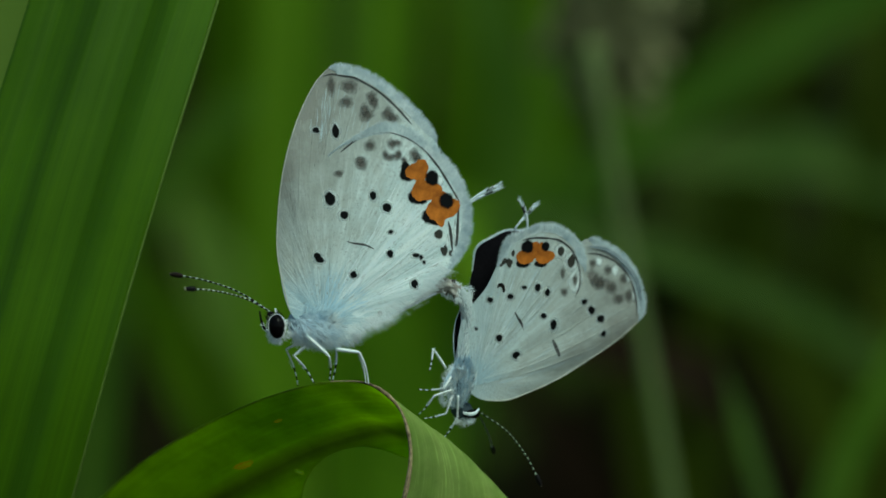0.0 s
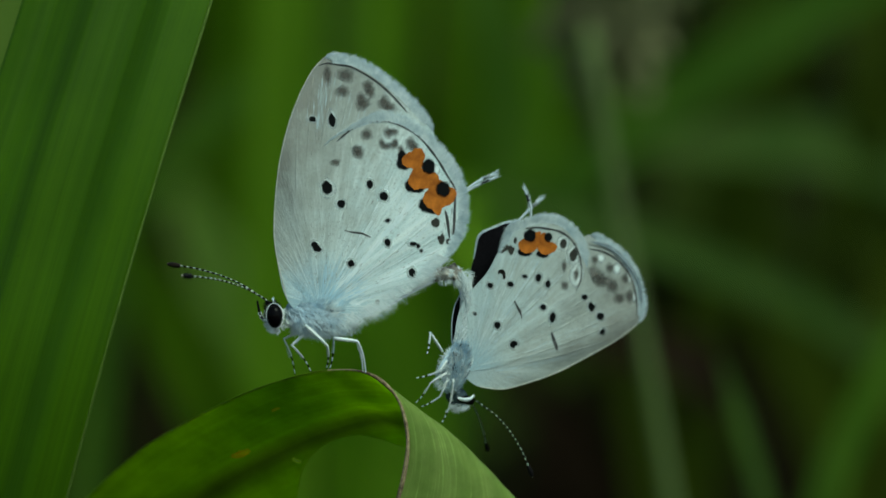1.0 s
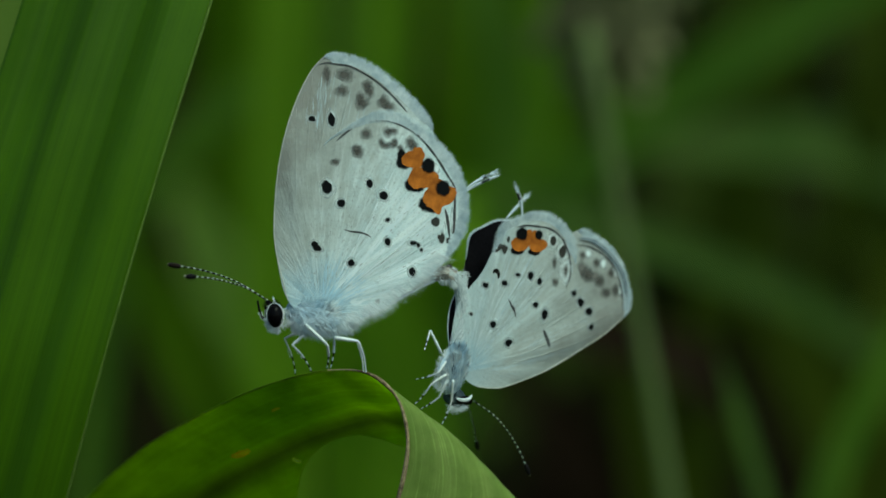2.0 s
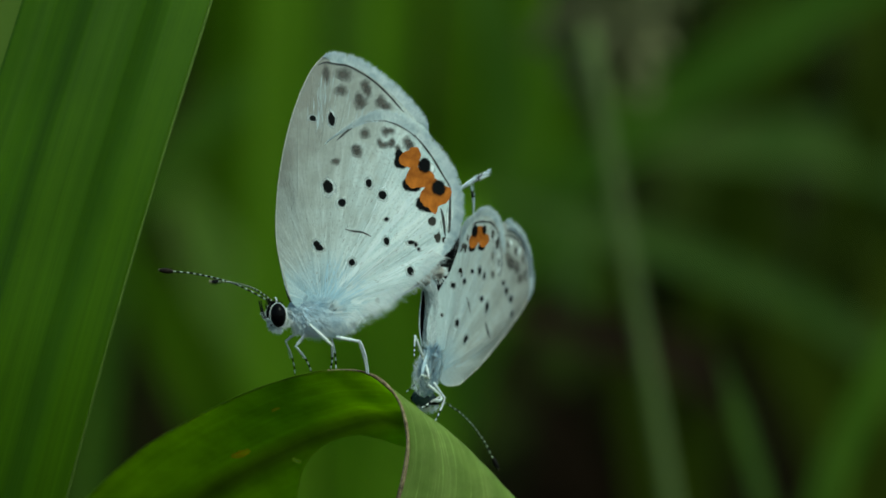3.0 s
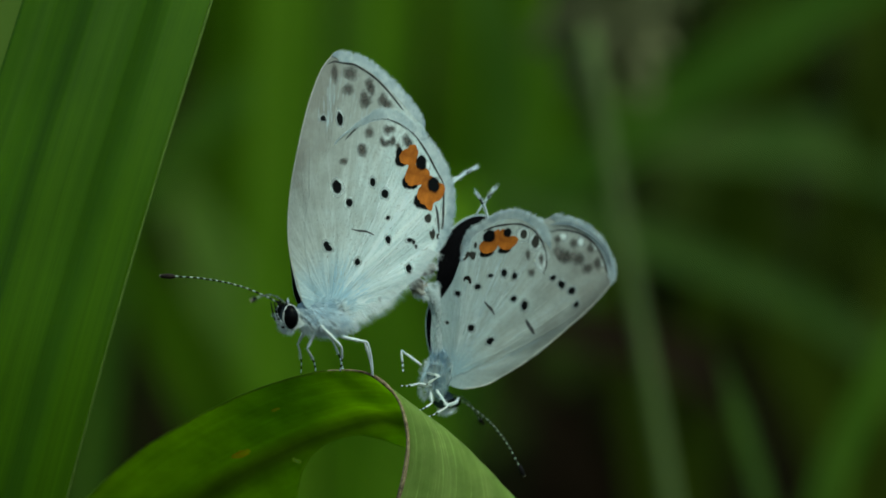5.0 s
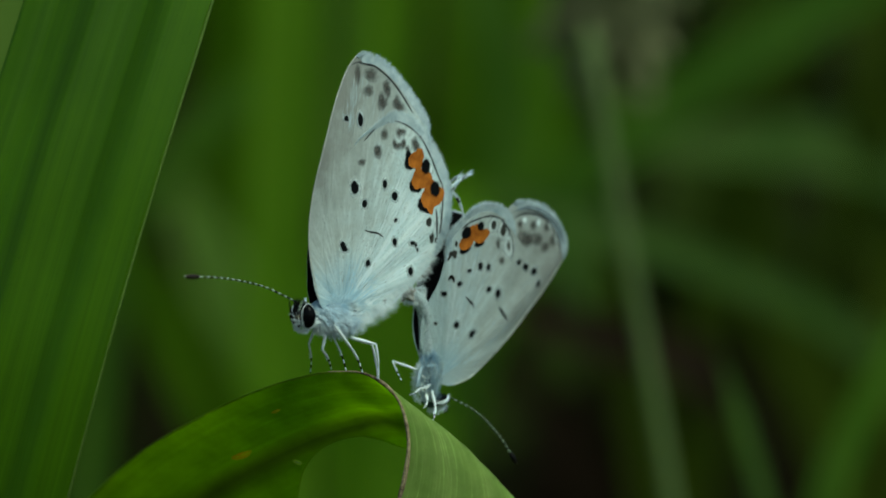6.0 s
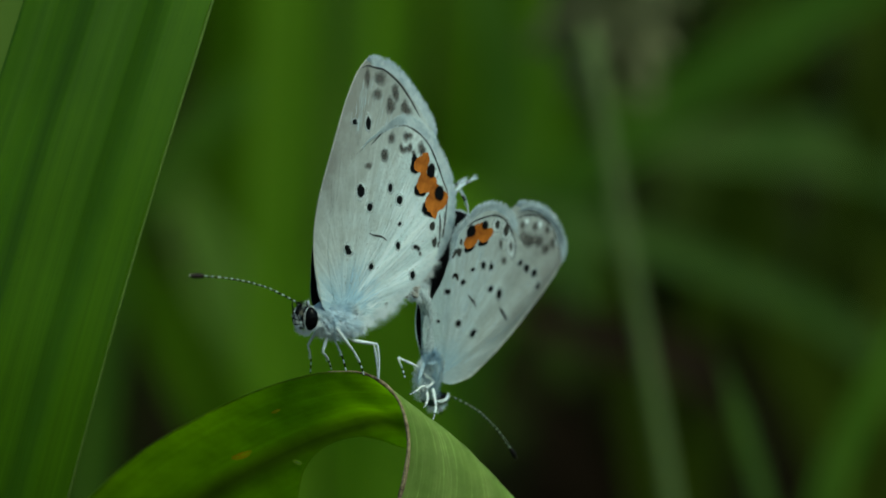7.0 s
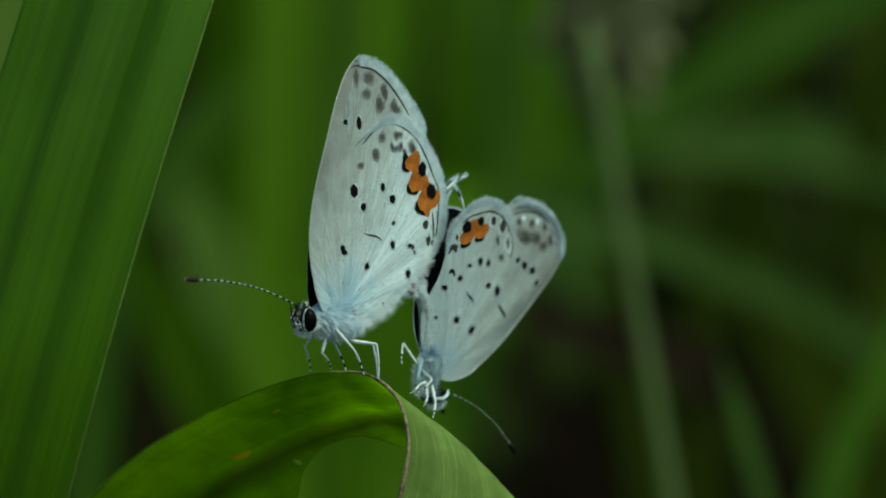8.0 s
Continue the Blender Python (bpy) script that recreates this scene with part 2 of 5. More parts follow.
M["far_leaf_a"] = plain_far("far_leaf_bright", (0.150, 0.268, 0.012), (0.208, 0.350, 0.020))
M["far_leaf_b"] = plain_far("far_leaf_blue_green", (0.096, 0.178, 0.018), (0.140, 0.238, 0.028))
M["far_leaf_c"] = plain_far("far_leaf_dull", (0.076, 0.142, 0.004), (0.112, 0.192, 0.008))
M["far_leaf_e"] = plain_far("far_leaf_pale", (0.225, 0.335, 0.050), (0.30, 0.42, 0.075))
M["far_leaf_g"] = plain_far("far_leaf_soft", (0.125, 0.205, 0.034), (0.175, 0.265, 0.055))
M["far_leaf_d"] = plain_far("far_leaf_dark", (0.048, 0.068, 0.005), (0.078, 0.106, 0.009))
# near-black brown: dead leaves, and deep shade put into the colour
M["far_leaf_f"] = plain_far("far_leaf_dead_and_shade", (0.016, 0.0095, 0.0055), (0.030, 0.019, 0.011))
M["far_leaf_h"] = plain_far("far_leaf_muted", (0.050, 0.090, 0.016), (0.078, 0.122, 0.026))
M["far_stem"] = plain_far("far_stem_pale", (0.17, 0.22, 0.08), (0.22, 0.27, 0.105))
M["far_head"] = mottled("far_seed_head", (0.11, 0.115, 0.045), (0.16, 0.16, 0.075), 0.2, 0.8)
k = Nodes("mossy_soil", 0.95)
v = k.coords((1, 1, 1))
k.bsdf.inputs["Specular IOR Level"].default_value = 0.05
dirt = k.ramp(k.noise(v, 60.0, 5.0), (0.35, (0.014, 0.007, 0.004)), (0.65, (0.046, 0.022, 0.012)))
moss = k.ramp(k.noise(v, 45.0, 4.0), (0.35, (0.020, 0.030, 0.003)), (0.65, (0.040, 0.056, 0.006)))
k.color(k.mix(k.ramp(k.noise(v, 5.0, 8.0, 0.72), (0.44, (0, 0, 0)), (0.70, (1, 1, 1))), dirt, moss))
M["soil"] = k.bump(k.noise(v, 80.0, 5.0), 0.6, 0.01).mat

# ---------------------------------------------------------------- mesh helpers


def part(name, bm, materials, parent=None, label="", m=None, smooth=True):
    """Links a bmesh as one mesh object, under a thing or a part where one is given."""
    me = bpy.data.meshes.new(name)
    for f in bm.faces:
        f.smooth = smooth
    bm.to_mesh(me)
    bm.free()
    for q in materials if isinstance(materials, (list, tuple)) else [materials]:
        me.materials.append(q)
    ob = new(name, me)
    ob.parent = parent
    if m is not None:
        ob.matrix_local = m
    return tagged(ob, label) if label else ob


def spline(points, n, closed=False):
    """Catmull-Rom through the points, n samples a span."""
    p = [Vector(q) for q in points]
    count = len(p) if closed else len(p) - 1
    out = []
    for i in range(count):
        if closed:
            a, b, c, d = p[i - 1], p[i], p[(i + 1) % len(p)], p[(i + 2) % len(p)]
        else:
            a, b, c, d = p[max(i - 1, 0)], p[i], p[i + 1], p[min(i + 2, len(p) - 1)]
        for j in range(n):
            t = j / n
            out.append(0.5 * (2 * b + (c - a) * t + (2 * a - 5 * b + 4 * c - d) * t * t + (3 * b - a - 3 * c + d) * t ** 3))
    if not closed:
        out.append(p[-1].copy())
    return out


def tube(bm, pts, radii, sides=8, mat=lambda i: 0, flat=1.0):
    """A round bar along pts (metres), closed at both ends."""
    rings, up = [], Vector((0.13, 1, 0.21)).normalized()
    for i, p in enumerate(pts):
        d = (pts[min(i + 1, len(pts) - 1)] - pts[max(i - 1, 0)]).normalized()
        a = d.cross(up).normalized()
        b = d.cross(a)
        rings.append([bm.verts.new(p + (a * math.cos(q) + b * math.sin(q) * flat) * radii[i]) for q in (2 * math.pi * j / sides for j in range(sides))])
    for i in range(len(rings) - 1):
        for j in range(sides):
            f = bm.faces.new((rings[i][j], rings[i][(j + 1) % sides], rings[i + 1][(j + 1) % sides], rings[i + 1][j]))
            f.material_index = mat(i)
    for ring, i in ((rings[0][::-1], 0), (rings[-1], len(rings) - 2)):
        bm.faces.new(ring).material_index = mat(i)


def blob(centre, radii, turn=(0, 0, 0), rough=0.0, seg=24):
    """An ellipsoid with an uneven skin (millimetres)."""
    bm = bmesh.new()
    bmesh.ops.create_uvsphere(bm, u_segments=seg, v_segments=seg * 2 // 3, radius=1)
    e = Euler([radians(a) for a in turn]).to_matrix()
    for v in bm.verts:
        k = 1 + rough * noise.noise(v.co * 2.5 + Vector(centre))
        v.co = (e @ Vector([v.co[i] * radii[i] * k for i in range(3)]) + Vector(centre)) * MM
    return bm


def hair(bm, root, tip, width, bend=None):
    """One flat tapering hair of two joints (metres)."""
    d = tip - root
    side = d.cross(Vector((random.uniform(-0.3, 0.3), 1, random.uniform(-0.3, 0.3)))).normalized() * width * 0.5
    mid = root + d * 0.5 + (bend or Vector())
    a, b = bm.verts.new(root - side), bm.verts.new(root + side)
    c, e = bm.verts.new(mid + side * 0.8), bm.verts.new(mid - side * 0.8)
    t = bm.verts.new(tip)
    bm.faces.new((a, b, c, e))
    bm.faces.new((e, c, t))


# ---------------------------------------------------------------- butterflies


def flat(u, v):
    return 0.0


def curled_front_edge(u, v):
    """The lower front edge of the large forewing curls in towards the other wing."""
    k = max(0.0, (-0.2 - u) / 2.4)
    return 0.46 * k * k * max(0.0, 1 - ((v - 3.4) / 5.6) ** 2) ** 2


def creased_inner_fold(u, v):
    """The inner field of the small hindwing folds back along a crease."""
    return 0.57 * max(0.0, 0.1 + 0.114 * (v + 0.5) - u) if v > -0.5 else 0.0


def curled_small_edge(u, v):
    """The front edge of the small forewing curls in towards the other wing."""
    k = max(0.0, min(1.0, 1 - (v - (0.58 * u - 3.2)) / 1.6))
    return 0.26 * k * k * min(1.0, u / 3.5) if u > 0 else 0.0


def wing_height(u, v, base, sign, bend=flat):
    """How far the wing's sheet stands out of its plane (millimetres): a slight camber and folds along the veins."""
    du, dv = u - base[0], v - base[1]
    r, a = math.hypot(du, dv), math.atan2(du, dv)
    return sign * bend(u, v) - 0.16 * math.sin(min(r / 12.0, 1) * math.pi) + 0.028 * min(r / 4, 1) * math.cos(a * 17)


def build_wing(name, parent, outline, base, level, side, white, fringe, label, m=None, wide=0.58, bend=flat, line=(), band=(), ramp=6):
    """Two skins of one wing, pale outside and dark inside, with a marginal line and a fringe.
    side -1: the pale skin faces -y. fringe: (first, last) control point of the fringed margin.
    line: the dark line before the fringe; band: a grey band within the fringe."""
    per = 9
    pts = spline([(u, 0, v) for u, v in outline], per, closed=True)
    n = len(pts)
    first, last = fringe[0] * per, fringe[1] * per
    normal = []
    for i in range(n):
        d = (pts[(i + 1) % n] - pts[i - 1]).normalized()
        normal.append(Vector((-d.z, 0, d.x)))
    centre = sum(pts, Vector()) / n
    if (pts[0] - centre).dot(normal[0]) < 0:
        normal = [-q for q in normal]

    def reach(i):
        if first <= i <= last:
            return min(1, (i - first + 1) / ramp, (last - i + 1) / 6)
        return 0

    def on(p, lift):
        return Vector((p.x, level + side * (0.006 + lift) + wing_height(p.x, p.z, base, -side, bend), p.z)) * MM

    edge = [pts[i] - normal[i] * wide * 0.42 * reach(i) for i in range(n)]
    rings = 16
    bm = bmesh.new()
    skins = []
    for skin in (0, 1):
        lift = 0.0 if skin == 0 else -0.012
        rows = [[bm.verts.new(on(centre, lift))]]
        for k in range(1, rings + 1):
            rows.append([bm.verts.new(on(centre.lerp(edge[i], k / rings), lift)) for i in range(n)])
        skins.append(rows)
        for i in range(n):
            j = (i + 1) % n
            bm.faces.new((rows[0][0], rows[1][i], rows[1][j])).material_index = skin
            for k in range(1, rings):
                bm.faces.new((rows[k][i], rows[k + 1][i], rows[k + 1][j], rows[k][j])).material_index = skin
    for i in range(n):
        j = (i + 1) % n
        bm.faces.new([bm.verts.new(q.co) for q in (skins[0][-1][i], skins[0][-1][j], skins[1][-1][j], skins[1][-1][i])])
    bmesh.ops.recalc_face_normals(bm, faces=bm.faces[:])
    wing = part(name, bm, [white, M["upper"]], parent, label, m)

    def stripe(path, half, lift, mat, called, text):
        """A thin uneven stripe of scales that follows path and tapers at both ends."""
        q = spline([(u, 0, v) for u, v in path], 8)
        bm = bmesh.new()
        old = None
        for i, p in enumerate(q):
            d = (q[min(i + 1, len(q) - 1)] - q[max(i - 1, 0)]).normalized()
            o = Vector((-d.z, 0, d.x)) * half * (1 + 0.45 * noise.noise(p * 2.7)) * min(1.0, 0.25 + i / 9, 0.25 + (len(q) - 1 - i) / 9)
            row = [bm.verts.new(on(p + o, lift)), bm.verts.new(on(p - o, lift))]
            if old:
                bm.faces.new((old[0], row[0], row[1], old[1]))
            old = row
        part(called, bm, mat, wing, text)

    if line:
        stripe(line, 0.044, 0.016, M["line"], "marginal_line", "thin dark line before the fringe")
    if band:
        stripe(band, 0.085, 0.085, M["dash"], "fringe_band", "grey band within the fringe")
    # fringe of hair scales: a short bluish grey layer under longer white tips
    for called, count, mat, lo, hi, start, text in (("fringe_base", 26, M["fringe_base"], 0.35, 0.80, 0.86, "bluish grey roots of the fringe"),
                                                    ("fringe", 84, M["fringe"], 0.40, 0.86, 0.88, "bluish white hair fringe")):
        bm = bmesh.new()
        for i in range(first, last):
            for _ in range(count):
                t = random.random()
                p, q = pts[i].lerp(pts[(i + 1) % n], t), normal[i]
                reach_i = max(reach(i), 0.15)
                root = p - q * (wide * start * reach_i * random.uniform(0.55, 1.0))
                clump = 1 + 0.20 * noise.noise(p * 6.5) + 0.10 * noise.noise(p * 1.7)
                length = reach_i * random.uniform(lo, hi) * wide * clump
                slant = (pts[(i + 1) % n] - pts[i]).normalized() * (random.uniform(-0.10, 0.10) + 0.10 * noise.noise(p * 4 + Vector((7, 0, 0))))
                lift = random.uniform(0.002, 0.008) + (0.006 if called == "fringe" else 0.0)
                hair(bm, on(root, lift), on(root + q * length + slant, lift + random.uniform(-0.02, 0.06)), 0.021 * MM)
        part(called, bm, mat, wing, text)
    return wing, on, pts, normal


def inside(u, v, outline):
    """Whether a point of the wing's plane lies within a closed outline."""
    hit = False
    for (a, b), (c, d) in zip(outline, outline[1:] + outline[:1]):
        if (b > v) != (d > v) and u < a + (c - a) * (v - b) / (d - b):
            hit = not hit
    return hit


def scale_streaks(wing, on, outline, base, fan, count, radii, lengths, mat, label, thick=0.016):
    """Fine long scales lying flat on a wing, fanned out from its root. fan: degrees from the vertical."""
    bm = bmesh.new()
    for _ in range(count):
        a = radians(random.uniform(*fan))
        a += 0.06 * math.sin(a * 31)
        d = Vector((math.sin(a), 0, math.cos(a)))
        p = Vector((base[0], 0, base[1])) + d * random.uniform(*radii)
        e = a + random.uniform(-0.06, 0.06)
        q = p + Vector((math.sin(e), 0, math.cos(e))) * random.uniform(*lengths)
        o = q + d * 0.8
        if inside(p.x, p.z, outline) and inside(o.x, o.z, outline):
            side = Vector((math.cos(a), 0, -math.sin(a))) * thick * random.uniform(0.6, 1.3) * 0.5
            mid = p.lerp(q, 0.5)
            bm.faces.new([bm.verts.new(on(w, 0.0035)) for w in (p, mid + side, q, mid - side)])
    part("scale_dusting", bm, mat, wing, label)


def crescent(name, wing, on, points, half, mat, lift):
    """A curved mark of scales, widest in its middle."""
    q = spline([(u, 0, v) for u, v in points], 7)
    o = on(q[len(q) // 2], lift)
    bm = bmesh.new()
    old = None
    for i, p in enumerate(q):
        d = (q[min(i + 1, len(q) - 1)] - q[max(i - 1, 0)]).normalized()
        w = half * (0.25 + 0.75 * math.sin(math.pi * i / (len(q) - 1))) * (1 + 0.3 * noise.noise(p * 6))
        e = Vector((-d.z, 0, d.x)) * w
        row = [bm.verts.new(on(p + e, lift) - o), bm.verts.new(on(p - e, lift) - o)]
        if old:
            bm.faces.new((old[0], row[0], row[1], old[1]))
        old = row
    part(name, bm, mat, wing, "", Matrix.Translation(o))


def spot(name, wing, on, u, v, a, b, turn, mat, lift, wobble=0.6):
    """A patch of scales lying on a wing."""
    bm = bmesh.new()
    c, s = math.cos(radians(turn)), math.sin(radians(turn))
    lift += 0.0025 * ((u * 7.31 + v * 3.17) % 1)
    c0 = on(Vector((u, 0, v)), lift)
    hub = bm.verts.new((0, 0, 0))
    rows = []
    for k in (0.5, 1.0):
        row = []
        for j in range(18):
            q = 2 * math.pi * j / 18
            r = k * (1 + wobble * noise.noise(Vector((u * 3 + math.cos(q), v * 3, math.sin(q)))))
            x, z = r * a * math.cos(q), r * b * math.sin(q)
            row.append(bm.verts.new(on(Vector((u + x * c - z * s, 0, v + x * s + z * c)), lift) - c0))
        rows.append(row)
    for j in range(18):
        i = (j + 1) % 18
        bm.faces.new((hub, rows[0][j], rows[0][i]))
        bm.faces.new((rows[0][j], rows[1][j], rows[1][i], rows[0][i]))
    part(name, bm, mat, wing, "", Matrix.Translation(c0))


def lobe(name, wing, on, hub, ovals, mat, lift):
    """A patch of scales of lobed outline, the union of ovals (u, v, half-axes, turn) about its hub."""
    reach = []
    count = 48
    for j in range(count):
        q = 2 * math.pi * j / count
        far = 0.05
        for i in range(1, 90):
            x, z = hub[0] + 0.02 * i * math.cos(q), hub[1] + 0.02 * i * math.sin(q)
            for u, v, a, b, turn in ovals:
                c, s = math.cos(radians(turn)), math.sin(radians(turn))
                dx, dz = x - u, z - v
                if ((dx * c + dz * s) / a) ** 2 + ((dz * c - dx * s) / b) ** 2 < 1:
                    far = 0.02 * i
        reach.append(far)
    for _ in range(2):
        reach = [(reach[j - 1] + 2 * reach[j] + reach[(j + 1) % count]) / 4 for j in range(count)]
    centre = on(Vector((hub[0], 0, hub[1])), lift)
    bm = bmesh.new()
    mid = bm.verts.new((0, 0, 0))
    rows = []
    for k in (0.5, 1.0):
        row = []
        for j in range(count):
            q, r = 2 * math.pi * j / count, k * reach[j] * (1 + 0.10 * noise.noise(Vector((hub[0] + 4 * math.cos(2 * math.pi * j / count), hub[1], 4 * math.sin(2 * math.pi * j / count)))))
            row.append(bm.verts.new(on(Vector((hub[0] + r * math.cos(q), 0, hub[1] + r * math.sin(q))), lift) - centre))
        rows.append(row)
    for j in range(count):
        i = (j + 1) % count
        bm.faces.new((mid, rows[0][j], rows[0][i]))
        bm.faces.new((rows[0][j], rows[1][j], rows[1][i], rows[0][i]))
    part(name, bm, mat, wing, "", Matrix.Translation(centre))


def costal_edge(wing, on, points):
    """The thickened pale front edge of a forewing."""
    pts = [on(q, 0.0) for q in spline([(u, 0, v) for u, v in points], 8)]
    bm = bmesh.new()
    tube(bm, pts, [0.026 * MM] * len(pts), 6)
    part("costal_edge", bm, M["costa"], wing, "cream coloured front edge")


def veins(wing, on, root, ends, bow):
    """Fine raised veins that fan out from the wing root."""
    for u, v in ends:
        a, b = Vector((*root, 0)).xzy, Vector((u, 0, v))
        side = Vector((b.z - a.z, 0, a.x - b.x)).normalized() * bow
        bm = bmesh.new()
        pts = [on(a.lerp(b, t) + side * math.sin(math.pi * t), 0.002) for t in [0.22 + 0.78 * j / 14 for j in range(15)]]
        tube(bm, pts, [(0.015 + 0.032 * math.sin(math.pi * j / 14)) * MM for j in range(15)], 7, flat=0.12)
        part("vein", bm, wing.data.materials[0], wing)


def margin_hairs(parent, on, pts, normal, span, count, lengths, mat, label):
    """Long loose hairs along the inner margin of a hindwing, in tufts."""
    bm = bmesh.new()
    for _ in range(count // 9):
        i0 = random.randrange(span[0] * 9, span[1] * 9)
        lean = Vector((random.uniform(0.2, 0.9), 0, random.uniform(-0.35, 0.1)))
        n0 = random.uniform(*lengths)
        for _ in range(9):
            i = i0 + random.choice((0, 0, 1))
            p = pts[i % len(pts)].lerp(pts[(i + 1) % len(pts)], random.random())
            q = (normal[i % len(pts)] * random.uniform(0.55, 0.9) + lean + Vector((random.uniform(-0.12, 0.12), 0, random.uniform(-0.12, 0.12)))).normalized()
            y = Vector((0, random.uniform(-0.14, 0.14), 0)) * MM
            hair(bm, on(p - q * random.uniform(0.2, 0.6), 0.01), on(p + q * n0 * random.uniform(0.5, 1.1), 0.02) + y, 0.010 * MM, Vector((0, 0, random.uniform(-0.05, 0.05))) * MM)
    part("margin_hair", bm, mat, parent, label)


def build_tail(parent, root, tip, y, label):
    """The thread-like tail of a hindwing, with a feathered dark-cored end."""
    a, b = Vector((root[0], y, root[1])) * MM, Vector((tip[0], y - 0.1, tip[1])) * MM
    side = Vector((0.08, 0, 0.12)) * MM
    pts = spline([a, a.lerp(b, 0.35) + side, a.lerp(b, 0.7) + side * 0.6, b], 5)
    bm = bmesh.new()
    n = len(pts)
    tube(bm, pts, [(0.038 + 0.034 * math.sin(math.pi * min(1, i / n * 1.1))) * MM for i in range(n)], 6, lambda i: 1 if i in (8, 9, 10, 11) else 0)
    d = (b - a).normalized()
    for _ in range(90):
        i = random.randrange(3, n)
        o = Vector((random.uniform(-1, 1), random.uniform(-1, 1), random.uniform(-1, 1))).normalized()
        hair(bm, pts[i], pts[i] + (d * 0.32 + o * 0.15) * MM, 0.026 * MM)
    part("tail", bm, [M["pale_scales"], M["line"]], parent, label)


def build_antenna(parent, root, toward, length, bow, thick=1.0, club_mat="chitin", label="black antenna with white rings"):
    """Shaft with white rings and a swollen club with a pale tip, along toward from its root, bowed up by bow."""
    d = Vector(toward).normalized()
    up = (Vector((0, 0, 1)) - d * d.z).normalized()
    pts = spline([(d * length * k + up * bow * math.sin(math.pi * k) * (1.15 - 0.3 * k)) * MM for k in (0, 0.34, 0.67, 1.0)], 34)
    n = len(pts)
    club = int(n * 0.85)

    def radius(i):
        if i < club:
            return 0.040 * thick * MM
        k = (i - club) / (n - 1 - club)
        return (0.05 * thick + 0.085 * math.sin(math.pi * min(1.0, k ** 0.7) * 0.985) ** 0.8) * MM

    bm = bmesh.new()
    tube(bm, pts, [radius(i) for i in range(n)], 8, lambda i: 2 if i >= n - 2 else 3 if i >= club else 1 if i % 5 < 2 and i > 6 else 0)
    ob = part("antenna", bm, [M["chitin"], M["band"], M["club_tip"], M[club_mat]], parent, label, Matrix.Translation(Vector(root) * MM))
    return ob, Vector(root) * MM, d


def build_leg(parent, hip, thigh, shin, thick=1.0, banded=True):
    """A jointed leg (millimetres): the thigh hangs from the hip, the shin and its banded foot from the knee."""
    bm = bmesh.new()
    tube(bm, [Vector((0, 0, -thigh * k)) * MM for k in (0, 0.2, 0.5, 0.8, 0.97, 1.0)], [r * MM * thick for r in (0.09, 0.11, 0.115, 0.09, 0.07, 0.05)], 8)
    for _ in range(40):
        o = Vector((random.uniform(-1, 1), random.uniform(-1, 1), random.uniform(-1, 0.2))).normalized()
        p = Vector((0, 0, -thigh * random.random())) * MM
        hair(bm, p, p + o * 0.14 * MM, 0.025 * MM)
    leg = part("leg", bm, M["leg"], parent, "white scaled leg with black bands", Matrix.Translation(Vector(hip) * MM))
    stops = (0, 0.04, 0.2, 0.38, 0.50, 0.54, 0.62, 0.65, 0.73, 0.76, 0.84, 0.87, 0.95, 1.0)
    rad = (0.05, 0.068, 0.08, 0.076, 0.07, 0.058, 0.05, 0.058, 0.048, 0.055, 0.046, 0.05, 0.046, 0.03)
    bm = bmesh.new()
    tube(bm, [Vector((0.05 * math.sin(3.14 * k) * shin, 0, -shin * k)) * MM for k in stops], [r * MM * thick for r in rad], 8, lambda i: 1 if i in ((4, 5, 8, 9, 12) if banded else (12,)) else 0)
    for _ in range(30):
        o = Vector((random.uniform(-1, 1), random.uniform(-1, 1), random.uniform(-1, 0.2))).normalized()
        p = Vector((0, 0, -shin * 0.5 * random.random())) * MM
        hair(bm, p, p + o * 0.07 * MM, 0.02 * MM)
    lower = part("shin", bm, [M["leg"], M["chitin"]], leg, "white shin with a banded foot", Matrix.Translation((0, 0, -thigh * MM)))
    return leg, lower


def fur(parent, name, centre, radii, turn, count, length, flow, mat, label, thick=1.0, tuft=12):
    """Fine hairs all over an ellipsoid (millimetres), in tufts combed along flow."""
    bm = bmesh.new()
    e = Euler([radians(a) for a in turn]).to_matrix()
    for _ in range(max(1, count // tuft)):
        d = Vector((random.gauss(0, 1), random.gauss(0, 1), random.gauss(0, 1))).normalized()
        lean = Vector(flow) + Vector((random.uniform(-0.5, 0.5), random.uniform(-0.3, 0.3), random.uniform(-0.5, 0.5)))
        n0, rise = random.uniform(0.55, 1.2) * length, random.uniform(0.12, 0.55)
        for _ in range(tuft):
            h = (d + Vector((random.gauss(0, 0.2), random.gauss(0, 0.2), random.gauss(0, 0.2)))).normalized()
            p = e @ Vector([h[i] * radii[i] for i in range(3)]) + Vector(centre)
            q = e @ Vector([h[i] / radii[i] for i in range(3)]).normalized()
            way = (q * rise + lean + Vector((random.uniform(-0.14, 0.14), random.uniform(-0.14, 0.14), random.uniform(-0.14, 0.14)))).normalized()
            n = n0 * random.uniform(0.75, 1.1)
            hair(bm, (p - q * 0.05) * MM, (p + way * n) * MM, random.uniform(0.012, 0.026) * thick * MM, (q * 0.10 * n) * MM)
    part(name, bm, mat, parent, label)


